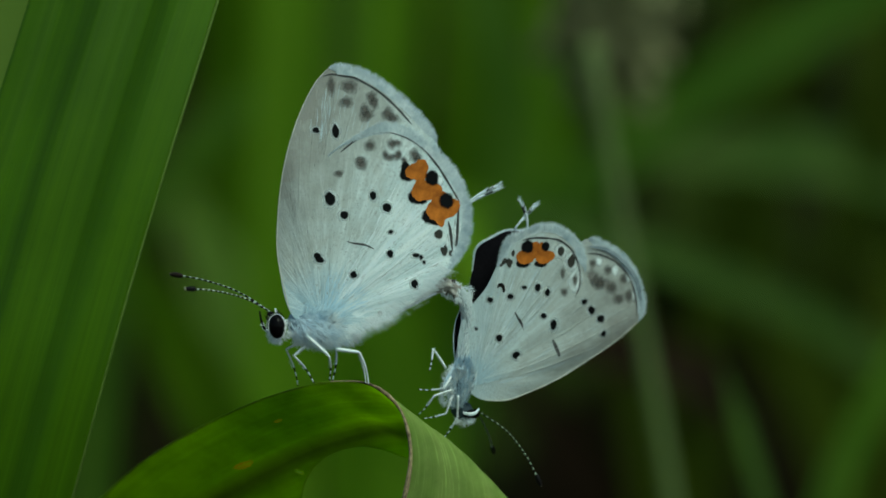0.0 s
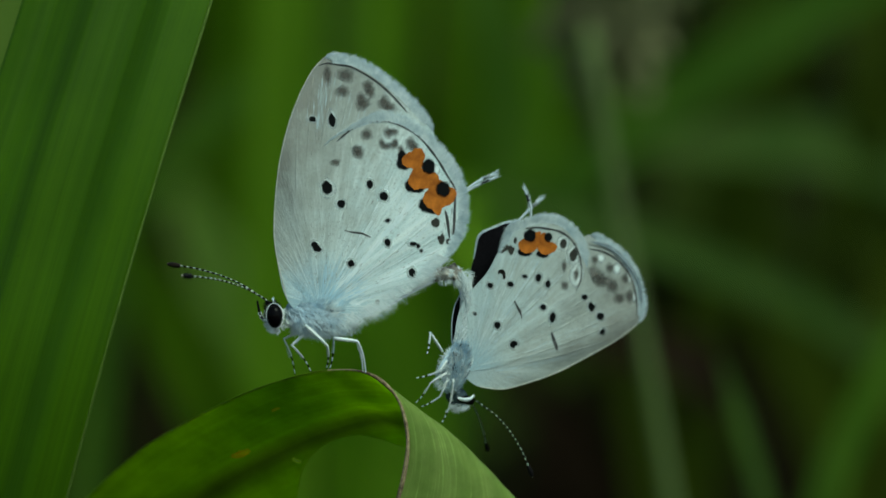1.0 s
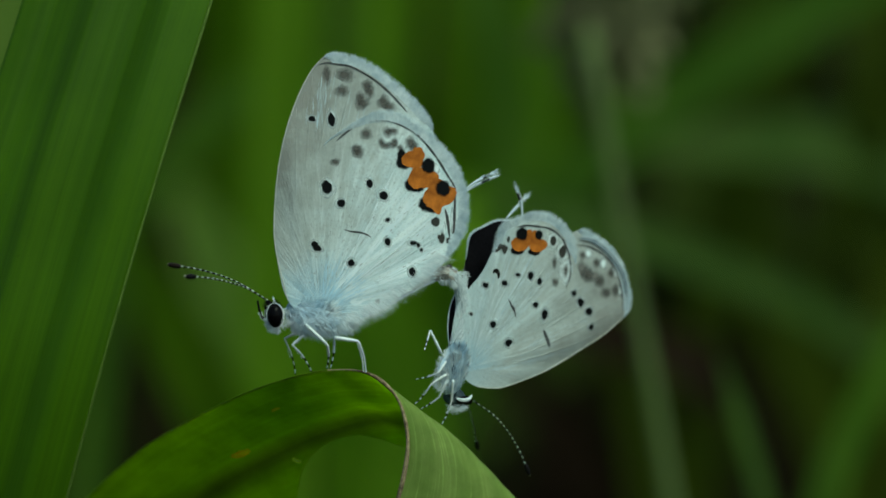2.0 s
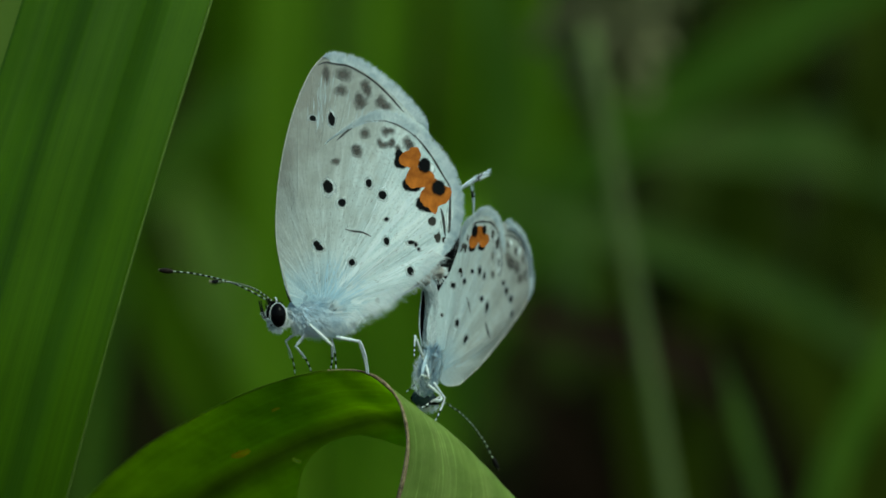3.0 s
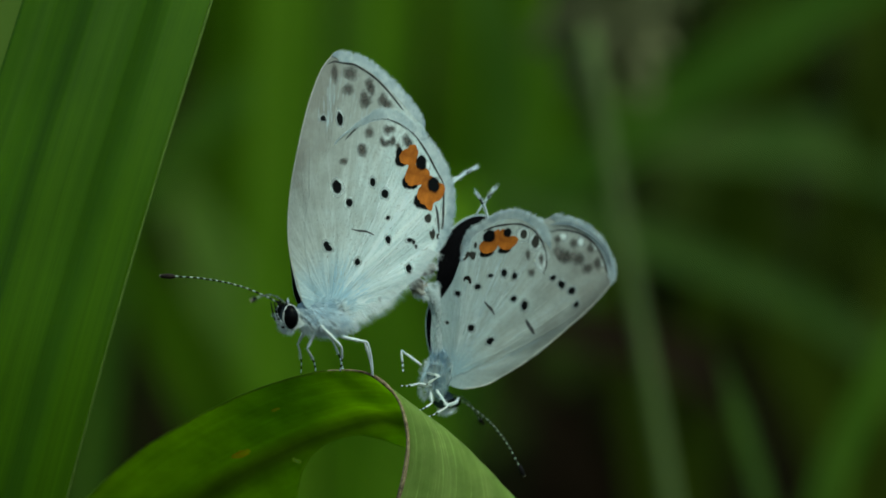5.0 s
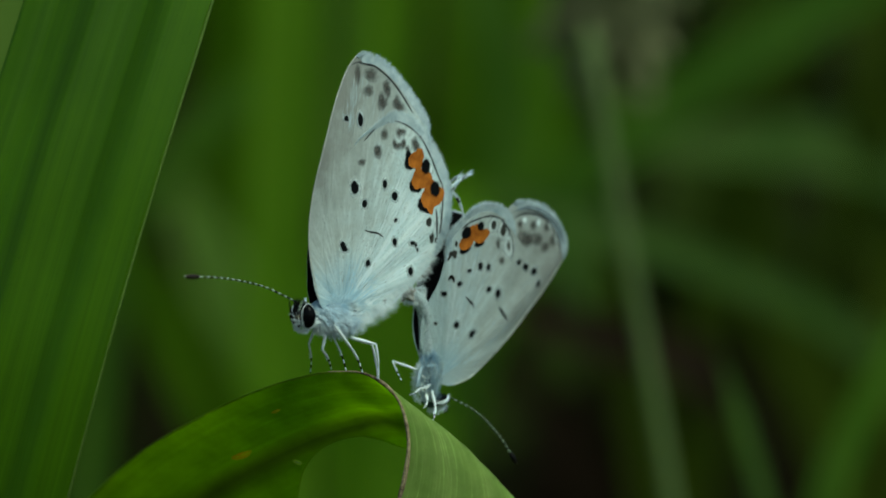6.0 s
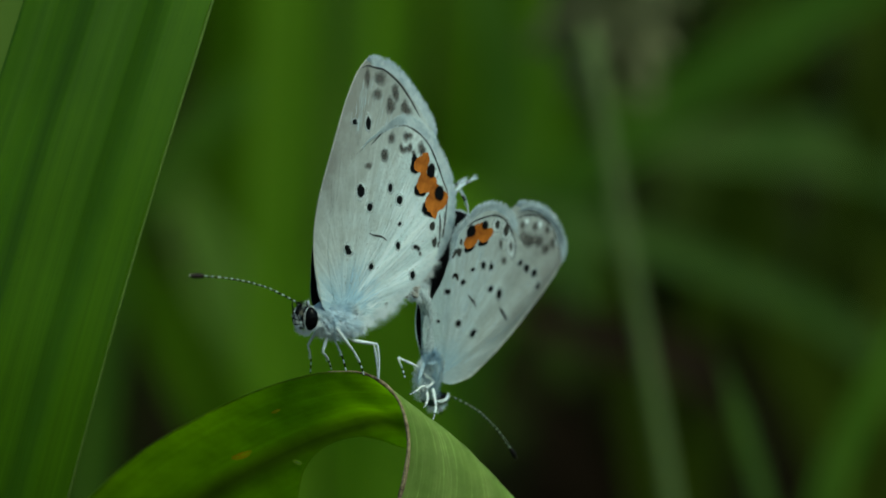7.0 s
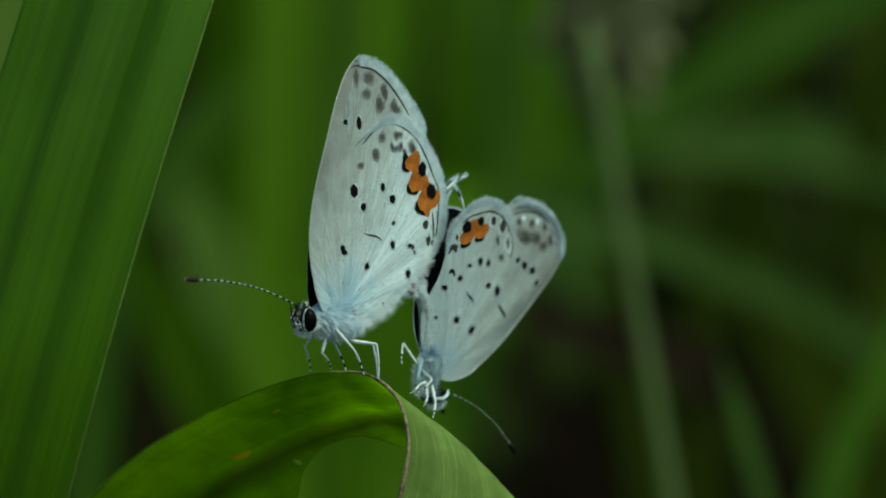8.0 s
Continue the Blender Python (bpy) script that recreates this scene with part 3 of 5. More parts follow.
def build_eye(parent, centre, radii, turn, side, rim=True):
    eye = part("eye", blob(centre, radii, turn), M["eye"], parent, "glossy black compound eye")
    if not rim:
        return
    bm = bmesh.new()
    e = Euler([radians(a) for a in turn]).to_matrix()
    pts = []
    for j in range(41):
        q = 2 * math.pi * j / 40
        pts.append((e @ Vector((radii[0] * 1.06 * math.cos(q), side * radii[1] * 0.16, radii[2] * 1.04 * math.sin(q))) + Vector(centre)) * MM)
    tube(bm, pts, [(0.018 + 0.026 * max(0.0, math.cos(2 * math.pi * j / 40 - (-0.4 if radii[2] > radii[0] else 2.2)))) * MM for j in range(41)], 7)
    part("eye_rim", bm, M["ring"], eye, "white scaled rim round the eye")


def abdomen(parent, points, radii, label):
    pts = spline([Vector(p) * MM for p in points], 8)
    rad = spline([(r, 0, 0) for r in radii], 8)
    bm = bmesh.new()
    tube(bm, pts, [max(0.03, rad[i].x * (1 + (0.025 if i % 4 < 2 else -0.015))) * MM for i in range(len(pts))], 16)
    ob = part("abdomen", bm, M["belly"], parent, label)
    bm = bmesh.new()
    for _ in range(1500):
        i = random.randrange(1, len(pts))
        d = (pts[i] - pts[i - 1]).normalized()
        o = Vector((random.gauss(0, 1), random.gauss(0, 1), random.gauss(0, 1)))
        o = (o - d * o.dot(d)).normalized()
        p = pts[i].lerp(pts[i - 1], random.random()) + o * rad[i].x * 0.97 * MM
        hair(bm, p, p + (o * 0.05 + d * 0.22) * MM, 0.035 * MM)
    part("scale_hair", bm, M["fur_white"], ob, "white scale hairs")
    return ob


def far_side(y, lean, axis):
    """The far pair of wings: moved across the body and leant about the wing root by some degrees."""
    return Matrix.Translation((axis[0] * MM, y * MM, axis[1] * MM)) @ pose(0, 0, 0, lean) @ Matrix.Translation((-axis[0] * MM, 0, -axis[1] * MM))


# --- the larger butterfly, head to the left, standing on the leaf
FORE_L = [(-1.0, .1), (-2.1, .5), (-2.64, 3.1), (-2.64, 5.1), (-2.46, 6.98), (-2.11, 8.59), (-1.51, 10.2), (-.84, 11.42), (-.22, 12.08),
          (.38, 12.22), (1.33, 12.04), (2.42, 11.48), (3.52, 10.58), (4.32, 9.78), (5.0, 8.6), (4.7, 6.0), (1.5, 1.5)]
HIND_L = [(-.2, -.2), (-1.3, .6), (-1.9, 3.2), (-1.55, 6.0), (-.3, 7.9), (1.34, 9.02), (2.43, 9.46), (3.52, 9.26), (4.40, 8.74), (5.44, 7.78),
          (6.14, 6.84), (6.53, 5.78), (6.66, 4.68), (6.38, 3.5), (5.6, 2.5), (4.4, 1.4), (2.85, .3), (1.8, -.25), (.8, -.62)]
LINE_FL = [(-.52, 11.66), (-.11, 11.79), (.43, 11.70), (.98, 11.63), (1.52, 11.36), (2.07, 11.04), (2.61, 10.62), (3.16, 10.10), (3.75, 9.42)]
LINE_HL = [(.30, 8.05), (.68, 8.38), (1.23, 8.78), (1.78, 8.97), (2.6, 9.02), (3.15, 8.91), (3.69, 8.67), (4.24, 8.32), (4.65, 7.88), (5.19, 7.18), (5.6, 6.51), (5.87, 6.05), (6.07, 5.72)]

big = tagged(new("butterfly"), "bluish white butterfly, black dots, orange spots, on a leaf", "butterfly", "mating butterflies")
hind_l, on_hl, pts_hl, nor_hl = build_wing("hindwing", big, HIND_L, (-.6, .2), 0.0, -1, M["hind_l"], (4, 14), "white hindwing with black dots and orange eyespots", wide=0.58, bend=curled_front_edge, line=LINE_HL, ramp=16)
fore_l, on_fl, _, _ = build_wing("forewing", big, FORE_L, (-.6, .2), 0.02, -1, M["fore_l"], (8, 14), "pale grey forewing with two black dots", wide=0.54, bend=curled_front_edge, line=LINE_FL)
m_far = far_side(1.05, 3.3, (0, 0)) @ pose(0, 0, 0, 0, 3.2) @ Matrix.Diagonal((.94, 1, .94, 1))
far_hl, _, _, _ = build_wing("hindwing", big, HIND_L, (-.6, .2), 0.0, 1, M["hind_l"], (4, 14), "far hindwing, dark inside", m_far)
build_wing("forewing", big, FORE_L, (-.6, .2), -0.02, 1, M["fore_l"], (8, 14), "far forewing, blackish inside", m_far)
for u, v, a, b, turn in ((-.84, 9.08, .24, .15, -12), (.09, 9.02, .19, .38, 22)):
    spot("spot_halo", fore_l, on_fl, u, v, a * 1.5, b * 1.4, turn, M["halo"], 0.006)
    spot("spot", fore_l, on_fl, u, v, a, b, turn, M["black"], 0.012)
for u, v, a, b, turn in ((-.12, 11.2, .26, .50, 10), (.84, 11.15, .48, .36, -8), (.62, 10.47, .34, .34, 0), (1.80, 10.68, .34, .38, 20), (1.92, 10.38, .38, .34, -20), (1.57, 9.82, .42, .34, 10),
                         (1.45, 10.12, .26, .36, 0), (2.66, 9.9, .36, .38, 25), (2.86, 9.68, .42, .28, -30)):
    spot("smudge", fore_l, on_fl, u, v, a * 1.05, b * 1.05, turn, M["grey"], 0.007)
for u, v, a, b, turn in ((-.24, 5.86, .24, .31, 15), (.50, 5.10, .21, .20, 0), (1.86, 6.03, .21, .26, 32), (2.55, 5.43, .25, .22, -20), (2.71, 4.28, .13, .12, 0),
                         (2.71, 3.23, .17, .20, 10), (.94, 2.20, .22, .19, 20), (-.80, 3.12, .22, .22, -30), (-.66, 2.94, .25, .16, -20), (4.00, 3.18, .22, .14, -10), (4.18, 3.06, .10, .14, 40), (4.33, 2.84, .09, .11, 0),
                         (3.90, 1.79, .20, .27, 20), (2.23, .37, .11, .11, 0)):
    spot("spot_halo", hind_l, on_hl, u, v, a * 1.55, b * 1.5, turn, M["halo"], 0.006)
    spot("spot", hind_l, on_hl, u, v, a, b, turn, M["black"], 0.012)
for u, v, a, b, turn in ((1.75, 8.39, .40, .30, 8), (2.78, 8.44, .30, .30, 20), (3.06, 8.52, .28, .24, -20), (1.24, 7.66, .30, .26, 25), (1.42, 7.48, .34, .30, -30),
                         (3.86, 7.98, .32, .36, 30), (4.02, 7.80, .26, .26, 0), (.24, 7.04, .34, .16, 25), (3.40, 7.67, .18, .26, 0), (2.48, 7.96, .22, .26, 20), (2.72, 7.80, .30, .22, 0), (2.98, 7.86, .26, .22, 20), (3.14, 8.02, .18, .20, 0)):
    spot("smudge", hind_l, on_hl, u, v, a * 1.05, b * 1.05, turn, M["grey"], 0.007)
for u, v, a, b, turn in ((3.52, 7.02, .40, .36, -30), (3.44, 7.32, .24, .36, 0), (3.98, 5.96, .46, .40, -20), (4.22, 5.80, .36, .24, 0), (4.66, 5.06, .48, .44, -30), (4.92, 4.84, .36, .28, -20)):
    spot("lunule_edge", hind_l, on_hl, u, v, a, b, turn, M["black"], 0.009, 0.2)
for n, (hub, ovals) in enumerate((((3.98, 7.16), ((3.92, 7.18, .52, .38, 20), (4.24, 7.40, .34, .36, 40), (4.16, 7.0, .32, .34, 30))),
                                  ((4.34, 6.28), ((4.24, 6.22, .56, .46, 25), (4.80, 6.26, .48, .34, 25), (4.20, 6.50, .36, .30, 30), (4.60, 6.20, .50, .40, 25))),
                                  ((5.10, 5.40), ((5.02, 5.34, .60, .50, 25), (5.12, 5.86, .40, .46, 30), (5.62, 5.30, .52, .28, 38), (5.90, 5.50, .34, .18, 50), (5.16, 4.72, .16, .36, 10), (5.36, 5.46, .60, .40, 25))))):
    lobe("orange_lunule", hind_l, on_hl, hub, ovals, M["orange"], 0.0125 + 0.0015 * n)
for u, v, a, b, turn in ((4.72, 6.86, .34, .41, 18), (5.40, 5.78, .39, .43, 18)):
    spot("spot", hind_l, on_hl, u, v, a, b, turn, M["black"], 0.02, 0.25)
for u, v, a, b, turn in ((5.06, 4.14, .25, .24, 20), (5.33, 3.38, .20, .28, 0), (5.77, 3.26, .26, .19, 20)):
    spot("smudge", hind_l, on_hl, u, v, a, b, turn, M["line_spot"], 0.014)
crescent("marginal_line", hind_l, on_hl, [(5.50, 4.78), (5.60, 4.42), (5.67, 3.90), (5.72, 3.42)], .075, M["line"], 0.013)
crescent("marginal_line", hind_l, on_hl, [(6.06, 5.70), (6.0, 5.2), (5.97, 4.6), (5.94, 4.0), (5.88, 3.30), (5.66, 3.16)], .07, M["line"], 0.014)
for u, v, a, b, turn in ((5.84, 4.2, .09, .72, -3), (5.46, 3.75, .08, .42, -8), (5.10, 6.75, .15, .30, 30), (5.85, 6.05, .10, .22, 30)):
    spot("spot_halo", hind_l, on_hl, u, v, a, b, turn, M["halo"], 0.012)
crescent("vein_bar", hind_l, on_hl, [(.62, 3.82), (1.0, 3.72), (1.47, 3.66), (1.92, 3.46)], .05, M["line"], 0.01)
scale_streaks(hind_l, on_hl, HIND_L, (-.5, .0), (30, 82), 900, (.9, 6.4), (.5, 1.7), M["pale_scales"], "long white scales fanned over the hindwing", 0.030)
scale_streaks(hind_l, on_hl, HIND_L, (-.5, .0), (5, 80), 360, (.4, 2.0), (.3, 0.9), M["blue_scales"], "pale blue scales at the wing root", 0.024)
scale_streaks(hind_l, on_hl, HIND_L, (-.5, .0), (-12, 70), 130, (1.2, 6.0), (.15, .5), M["dusk_scales"], "grey scales between the veins", 0.020)
scale_streaks(fore_l, on_fl, FORE_L, (-1.4, .2), (-10, 16), 160, (1.0, 10.2), (.15, .6), M["dusk_scales"], "grey scales between the veins", 0.020)
scale_streaks(fore_l, on_fl, FORE_L, (-1.4, .2), (-4, 17), 90, (8.2, 10.7), (.5, 1.3), M["fringe_base"], "pale scales between the smudges", 0.026)
margin_hairs(hind_l, on_hl, pts_hl, nor_hl, (14, 18), 1600, (0.05, 0.62), M["fur_white"], "long white hairs of the inner margin")
build_tail(hind_l, (6.5, 5.7), (7.95, 6.5), 0.0, "white thread-like tail")
build_tail(far_hl, (6.5, 6.2), (8.25, 7.25), 0.1, "white thread-like tail")

veins(hind_l, on_hl, (-.1, .4), ((1.0, 8.2), (2.3, 8.5), (3.5, 8.3), (4.5, 7.4), (5.3, 6.5), (5.9, 5.2), (5.9, 4.0), (5.4, 2.9)), .12)
veins(fore_l, on_fl, (-1.4, .4), ((-.8, 11.1), (.2, 11.5), (1.2, 11.2), (2.2, 10.6), (3.2, 9.7), (-1.6, 9.6)), -.15)
costal_edge(fore_l, on_fl, FORE_L[1:9])
BY = 0.65
thorax_l = part("thorax", blob((-.7, BY - .15, -.22), (1.45, .82, .78), (0, 10, 0), 0.08), M["skin"], big, "thorax under pale blue fur")
fur(thorax_l, "fur", (-.7, BY - .15, -.22), (1.45, .82, .78), (0, 10, 0), 5200, 0.55, (0.9, 0, -0.7), M["fur"], "pale blue and white fur", 1.0)
fur(thorax_l, "breast_fur", (.1, BY - .05, -.38), (1.1, .75, .55), (0, 5, 0), 1700, 0.55, (0.45, 0, -0.60), M["fur_white"], "white breast fur", 1.1)
fur(thorax_l, "breast_fur", (-1.2, BY - .15, -.62), (.8, .60, .40), (0, 5, 0), 1100, 0.42, (0.35, 0, -0.60), M["fur_white"], "white breast fur", 1.1)
fur(thorax_l, "root_fur", (-.55, BY - .50, .10), (1.05, .42, .36), (0, 10, 0), 900, 0.62, (0.55, -0.05, 0.75), M["root_fur"], "pale blue fur running up the wing roots")
fur(thorax_l, "root_tuft", (-.12, BY - .82, -.02), (.26, .12, .22), (0, 0, 0), 250, 0.50, (0.8, -0.1, 0.6), M["fur_white"], "white tuft at the wing root", 1.5)
fur(thorax_l, "dark_fur", (-.20, BY - .84, .0), (.12, .10, .12), (0, 0, 0), 60, 0.34, (0.3, -0.2, 0.4), M["dark_fur"], "blue-black hairs in the fur", 2.2)
fur(thorax_l, "dark_fur", (-.75, BY - .24, -.12), (1.42, .80, .68), (0, 10, 0), 54, 0.36, (0.75, 0, -0.5), M["dark_fur"], "blue-black hairs in the fur", 2.0, 6)
abdomen(big, [(.4, BY, -.25), (2.2, BY, .4), (3.8, BY, 1.15), (5.0, BY, 1.6), (5.9, BY, 1.75)], [.6, .50, .40, .28, .17], "slender whitish abdomen")
tip_l = part("abdomen_tip", blob((5.42, BY - .1, 1.70), (.46, .34, .30), (0, -15, 0), 0.6), M["clasp"], big, "dark brown and white tip of the abdomen")
fur(tip_l, "tuft", (5.5, BY - .1, 1.62), (.40, .30, .26), (0, 0, 0), 110, 0.28, (0.5, -0.1, -0.4), M["fur_white"], "white tuft of hair", 1.4)
HY = 0.53
head_l = part("head", blob((-2.62, HY, -.22), (.42, .40, .56), (0, 0, 0), 0.05), M["dark_skin"], big, "dark head with white cheeks")
fur(head_l, "fur", (-2.28, HY - .1, -.34), (.30, .38, .46), (0, 0, 0), 360, 0.30, (0.6, 0, -0.4), M["fur_white"], "white cheek fur")
fur(head_l, "fur", (-2.74, HY, -.72), (.34, .34, .22), (0, 35, 0), 620, 0.22, (-0.15, 0, -0.5), M["fur_white"], "white face fur")
build_eye(head_l, (-2.70, HY - .28, -.24), (.39, .46, .58), (0, -4, 0), -1)
build_eye(head_l, (-2.70, HY + .28, -.24), (.39, .46, .58), (0, -4, 0), 1)
fur(head_l, "crest", (-2.78, HY, .16), (.34, .32, .30), (0, 0, 0), 460, 0.24, (-0.1, 0, 0.5), M["chitin"], "black hair between the eyes")
fur(head_l, "crest", (-2.70, HY - .2, .30), (.20, .20, .16), (0, 0, 0), 20, 0.20, (0.1, 0, 0.5), M["fur_white"], "white hairs at the antenna bases", 1.6, 10)
for s in (-1, 1):
    bm = bmesh.new()
    p = [Vector(q) * MM for q in ((-3.05, HY + .12 * s, -.50), (-3.30, HY + .13 * s, -.26), (-3.40, HY + .14 * s, .06), (-3.48, HY + .15 * s, .50))]
    tube(bm, spline(p, 5), [(.075 - .0035 * i) * MM for i in range(16)], 7, lambda i: 1 if i > 2 else 0)
    for _ in range(60):
        q = spline(p, 5)[random.randrange(2, 9)]
        hair(bm, q, q + Vector((random.uniform(-1, 1), random.uniform(-1, 1), random.uniform(-1, 1))).normalized() * .13 * MM, .03 * MM)
    part("palp", bm, [M["fur_white"], M["chitin"]], head_l, "white palp with a black tip")
near_feeler = build_antenna(head_l, (-2.74, HY - .16, .32), (-.78, -.60, .15), 5.3, .38)
far_feeler = build_antenna(head_l, (-2.74, HY + .16, .32), (-.75, .60, .28), 6.1, .42, 1.0, "club_brown", "black antenna with white rings and a brown club")

# --- the smaller butterfly, head down, joined to the larger one
FORE_R = [(-.3, -.5), (-.1, -1.05), (.7, -1.42), (2.0, -1.42), (3.53, -.95), (5.06, -.33), (6.57, .55), (8.09, 1.51), (9.14, 2.41), (9.36, 3.05),
          (9.15, 4.04), (8.62, 4.94), (7.74, 5.82), (6.74, 6.34), (5.75, 6.52), (4.6, 5.6), (2.0, 2.0)]
HIND_R = [(-.2, -.7), (2.4, .0), (4.5, 1.9), (5.4, 3.5), (5.71, 4.89), (5.50, 5.92), (4.92, 6.61), (4.09, 7.10), (3.14, 7.24), (2.22, 7.0),
          (1.05, 6.45), (.70, 5.2), (.32, 4.1), (-.16, 3.30), (-.58, 2.5), (-.74, 1.2), (-.6, 0.0)]
LINE_FR = [(5.75, 5.76), (6.44, 5.73), (7.29, 5.43), (8.01, 4.90), (8.5, 4.25), (8.83, 3.29), (8.95, 2.7)]
BAND_FR = [(5.70, 6.14), (6.72, 6.01), (7.59, 5.56), (8.33, 4.93), (8.82, 4.27), (9.06, 3.4)]
LINE_HR = [(2.0, 6.42), (2.51, 6.52), (2.98, 6.54), (3.94, 6.46), (4.63, 6.11), (5.08, 5.6), (5.37, 4.94), (5.41, 4.2), (5.2, 3.6)]
small = tagged(new("butterfly"), "smaller whitish butterfly with black dots, head down, joined tail to tail", "butterfly", "mating butterflies")
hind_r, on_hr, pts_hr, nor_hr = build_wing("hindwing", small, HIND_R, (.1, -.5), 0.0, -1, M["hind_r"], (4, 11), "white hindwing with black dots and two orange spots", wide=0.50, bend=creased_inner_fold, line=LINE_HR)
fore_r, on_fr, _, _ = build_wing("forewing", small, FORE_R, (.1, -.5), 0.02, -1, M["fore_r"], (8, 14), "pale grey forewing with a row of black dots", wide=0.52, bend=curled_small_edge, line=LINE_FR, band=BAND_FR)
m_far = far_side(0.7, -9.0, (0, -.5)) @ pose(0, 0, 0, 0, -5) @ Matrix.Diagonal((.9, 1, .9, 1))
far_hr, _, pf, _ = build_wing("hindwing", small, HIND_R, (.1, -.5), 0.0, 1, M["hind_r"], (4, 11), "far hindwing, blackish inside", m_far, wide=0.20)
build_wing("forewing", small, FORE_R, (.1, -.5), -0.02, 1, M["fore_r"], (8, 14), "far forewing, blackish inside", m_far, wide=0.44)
for u, v, a, b, turn in ((5.78, 3.41, .18, .22, 35), (6.26, 2.99, .18, .30, 35), (6.81, 2.51, .20, .28, 35), (7.06, 1.80, .17, .20, 20)):
    spot("spot_halo", fore_r, on_fr, u, v, a * 1.5, b * 1.4, turn, M["halo"], 0.006)
    spot("spot", fore_r, on_fr, u, v, a, b, turn, M["black"], 0.012)
crescent("vein_bar", fore_r, on_fr, [(4.18, 1.55), (4.34, 1.25), (4.50, .95), (4.62, .70)], .10, M["line"], 0.012)
for u, v, a, b, turn in ((6.48, 5.40, .26, .16, -25), (7.38, 4.96, .22, .26, 20), (8.20, 4.60, .16, .30, 30), (8.62, 3.75, .12, .30, 10)):
    spot("spot_halo", fore_r, on_fr, u, v, a * 1.3, b * 1.3, turn, M["halo"], 0.006)
for u, v, a, b, turn, mat in ((6.12, 5.26, .26, .30, 10, "grey"), (6.97, 4.92, .30, .32, 0, "grey"), (7.96, 4.46, .26, .36, 25, "grey"), (8.36, 3.67, .28, .44, 10, "grey"), (6.42, 4.46, .52, .42, -30, "grey"),
                              (6.66, 4.26, .36, .36, 0, "grey"), (7.33, 4.04, .46, .32, -38, "grey"), (7.78, 3.56, .36, .36, -40, "grey"), (6.05, 4.72, .34, .42, 0, "faint"), (6.98, 4.28, .34, .34, 0, "faint")):
    spot("smudge", fore_r, on_fr, u, v, a * 0.98, b * 0.98, turn, M[mat], 0.008)
for u, v, a, b, turn in ((1.13, 1.64, .20, .19, 30), (2.17, .80, .27, .24, 0), (4.10, 2.30, .20, .29, -14), (3.54, 2.71, .19, .18, 0), (1.60, 3.68, .20, .16, -12),
                         (2.32, 4.14, .15, .14, 0), (3.02, 4.14, .20, .22, 20), (3.64, 3.88, .16, .24, 15), (.50, 3.52, .15, .17, 20), (0.0, 2.06, .08, .08, 0)):
    spot("spot_halo", hind_r, on_hr, u, v, a * 1.5, b * 1.5, turn, M["halo"], 0.006)
    spot("spot", hind_r, on_hr, u, v, a, b, turn, M["black"], 0.012)
crescent("spot", hind_r, on_hr, [(.82, 4.10), (.90, 4.24), (1.08, 4.20), (1.17, 4.02), (1.17, 3.88)], .10, M["dark_scales"], 0.012)
crescent("vein_bar", hind_r, on_hr, [(1.90, 2.90), (2.12, 2.60), (2.34, 2.35), (2.48, 2.05)], .06, M["line"], 0.01)
for u, v, a, b, turn in ((2.16, 5.30, .46, .24, 0), (3.14, 5.28, .42, .22, 0)):
    spot("lunule_edge", hind_r, on_hr, u, v, a, b, turn, M["black"], 0.009, 0.2)
for n, (hub, ovals) in enumerate((((2.34, 5.68), ((2.24, 5.62, .54, .37, 0), (2.70, 5.95, .30, .46, -10))), ((3.22, 5.66), ((3.26, 5.62, .46, .35, 0), (3.10, 5.95, .26, .38, 0), (3.60, 5.66, .28, .26, 0))))):
    lobe("orange_lunule", hind_r, on_hr, hub, ovals, M["orange"], 0.0125 + 0.0015 * n)
for u, v, a, b, turn in ((2.32, 6.12, .38, .36, 0), (3.33, 6.12, .25, .28, 0)):
    spot("spot", hind_r, on_hr, u, v, a, b, turn, M["black"], 0.02, 0.3)
for u, v, a, b, turn in ((4.21, 5.91, .26, .26, 0), (4.83, 5.38, .20, .32, -12), (5.12, 4.50, .20, .36, -12)):
    spot("spot_halo", hind_r, on_hr, u, v, a * 2.3, b * 1.9, turn, M["halo"], 0.008)
    spot("smudge", hind_r, on_hr, u, v, a * 1.1, b * 1.1, turn, M["line_spot"] if u < 5 else M["grey"], 0.014)
for u, v, a, b, turn, mat in ((4.43, 4.88, .15, .38, 10, "grey"), (4.60, 3.9, .26, .28, 0, "grey"), (.95, 5.35, .18, .32, -25, "line_spot"), (1.36, 5.31, .20, .24, 0, "line_spot"), (1.52, 5.80, .11, .2, -20, "line_spot")):
    spot("smudge", hind_r, on_hr, u, v, a, b, turn, M[mat], 0.014)
scale_streaks(hind_r, on_hr, HIND_R, (0, -.6), (6, 46), 360, (.9, 5.6), (.5, 1.6), M["fringe"], "long white scales fanned over the hindwing", 0.024)
scale_streaks(fore_r, on_fr, FORE_R, (.2, -.9), (60, 86), 140, (1.0, 7.4), (.5, 1.6), M["fringe_base"], "long white scales along the forewing", 0.020)
build_tail(hind_r, (2.35, 6.9), (1.75, 8.25), 0.0, "white thread-like tail")
build_tail(small, (2.6, 6.7), (3.6, 7.85), 1.7, "white thread-like tail")

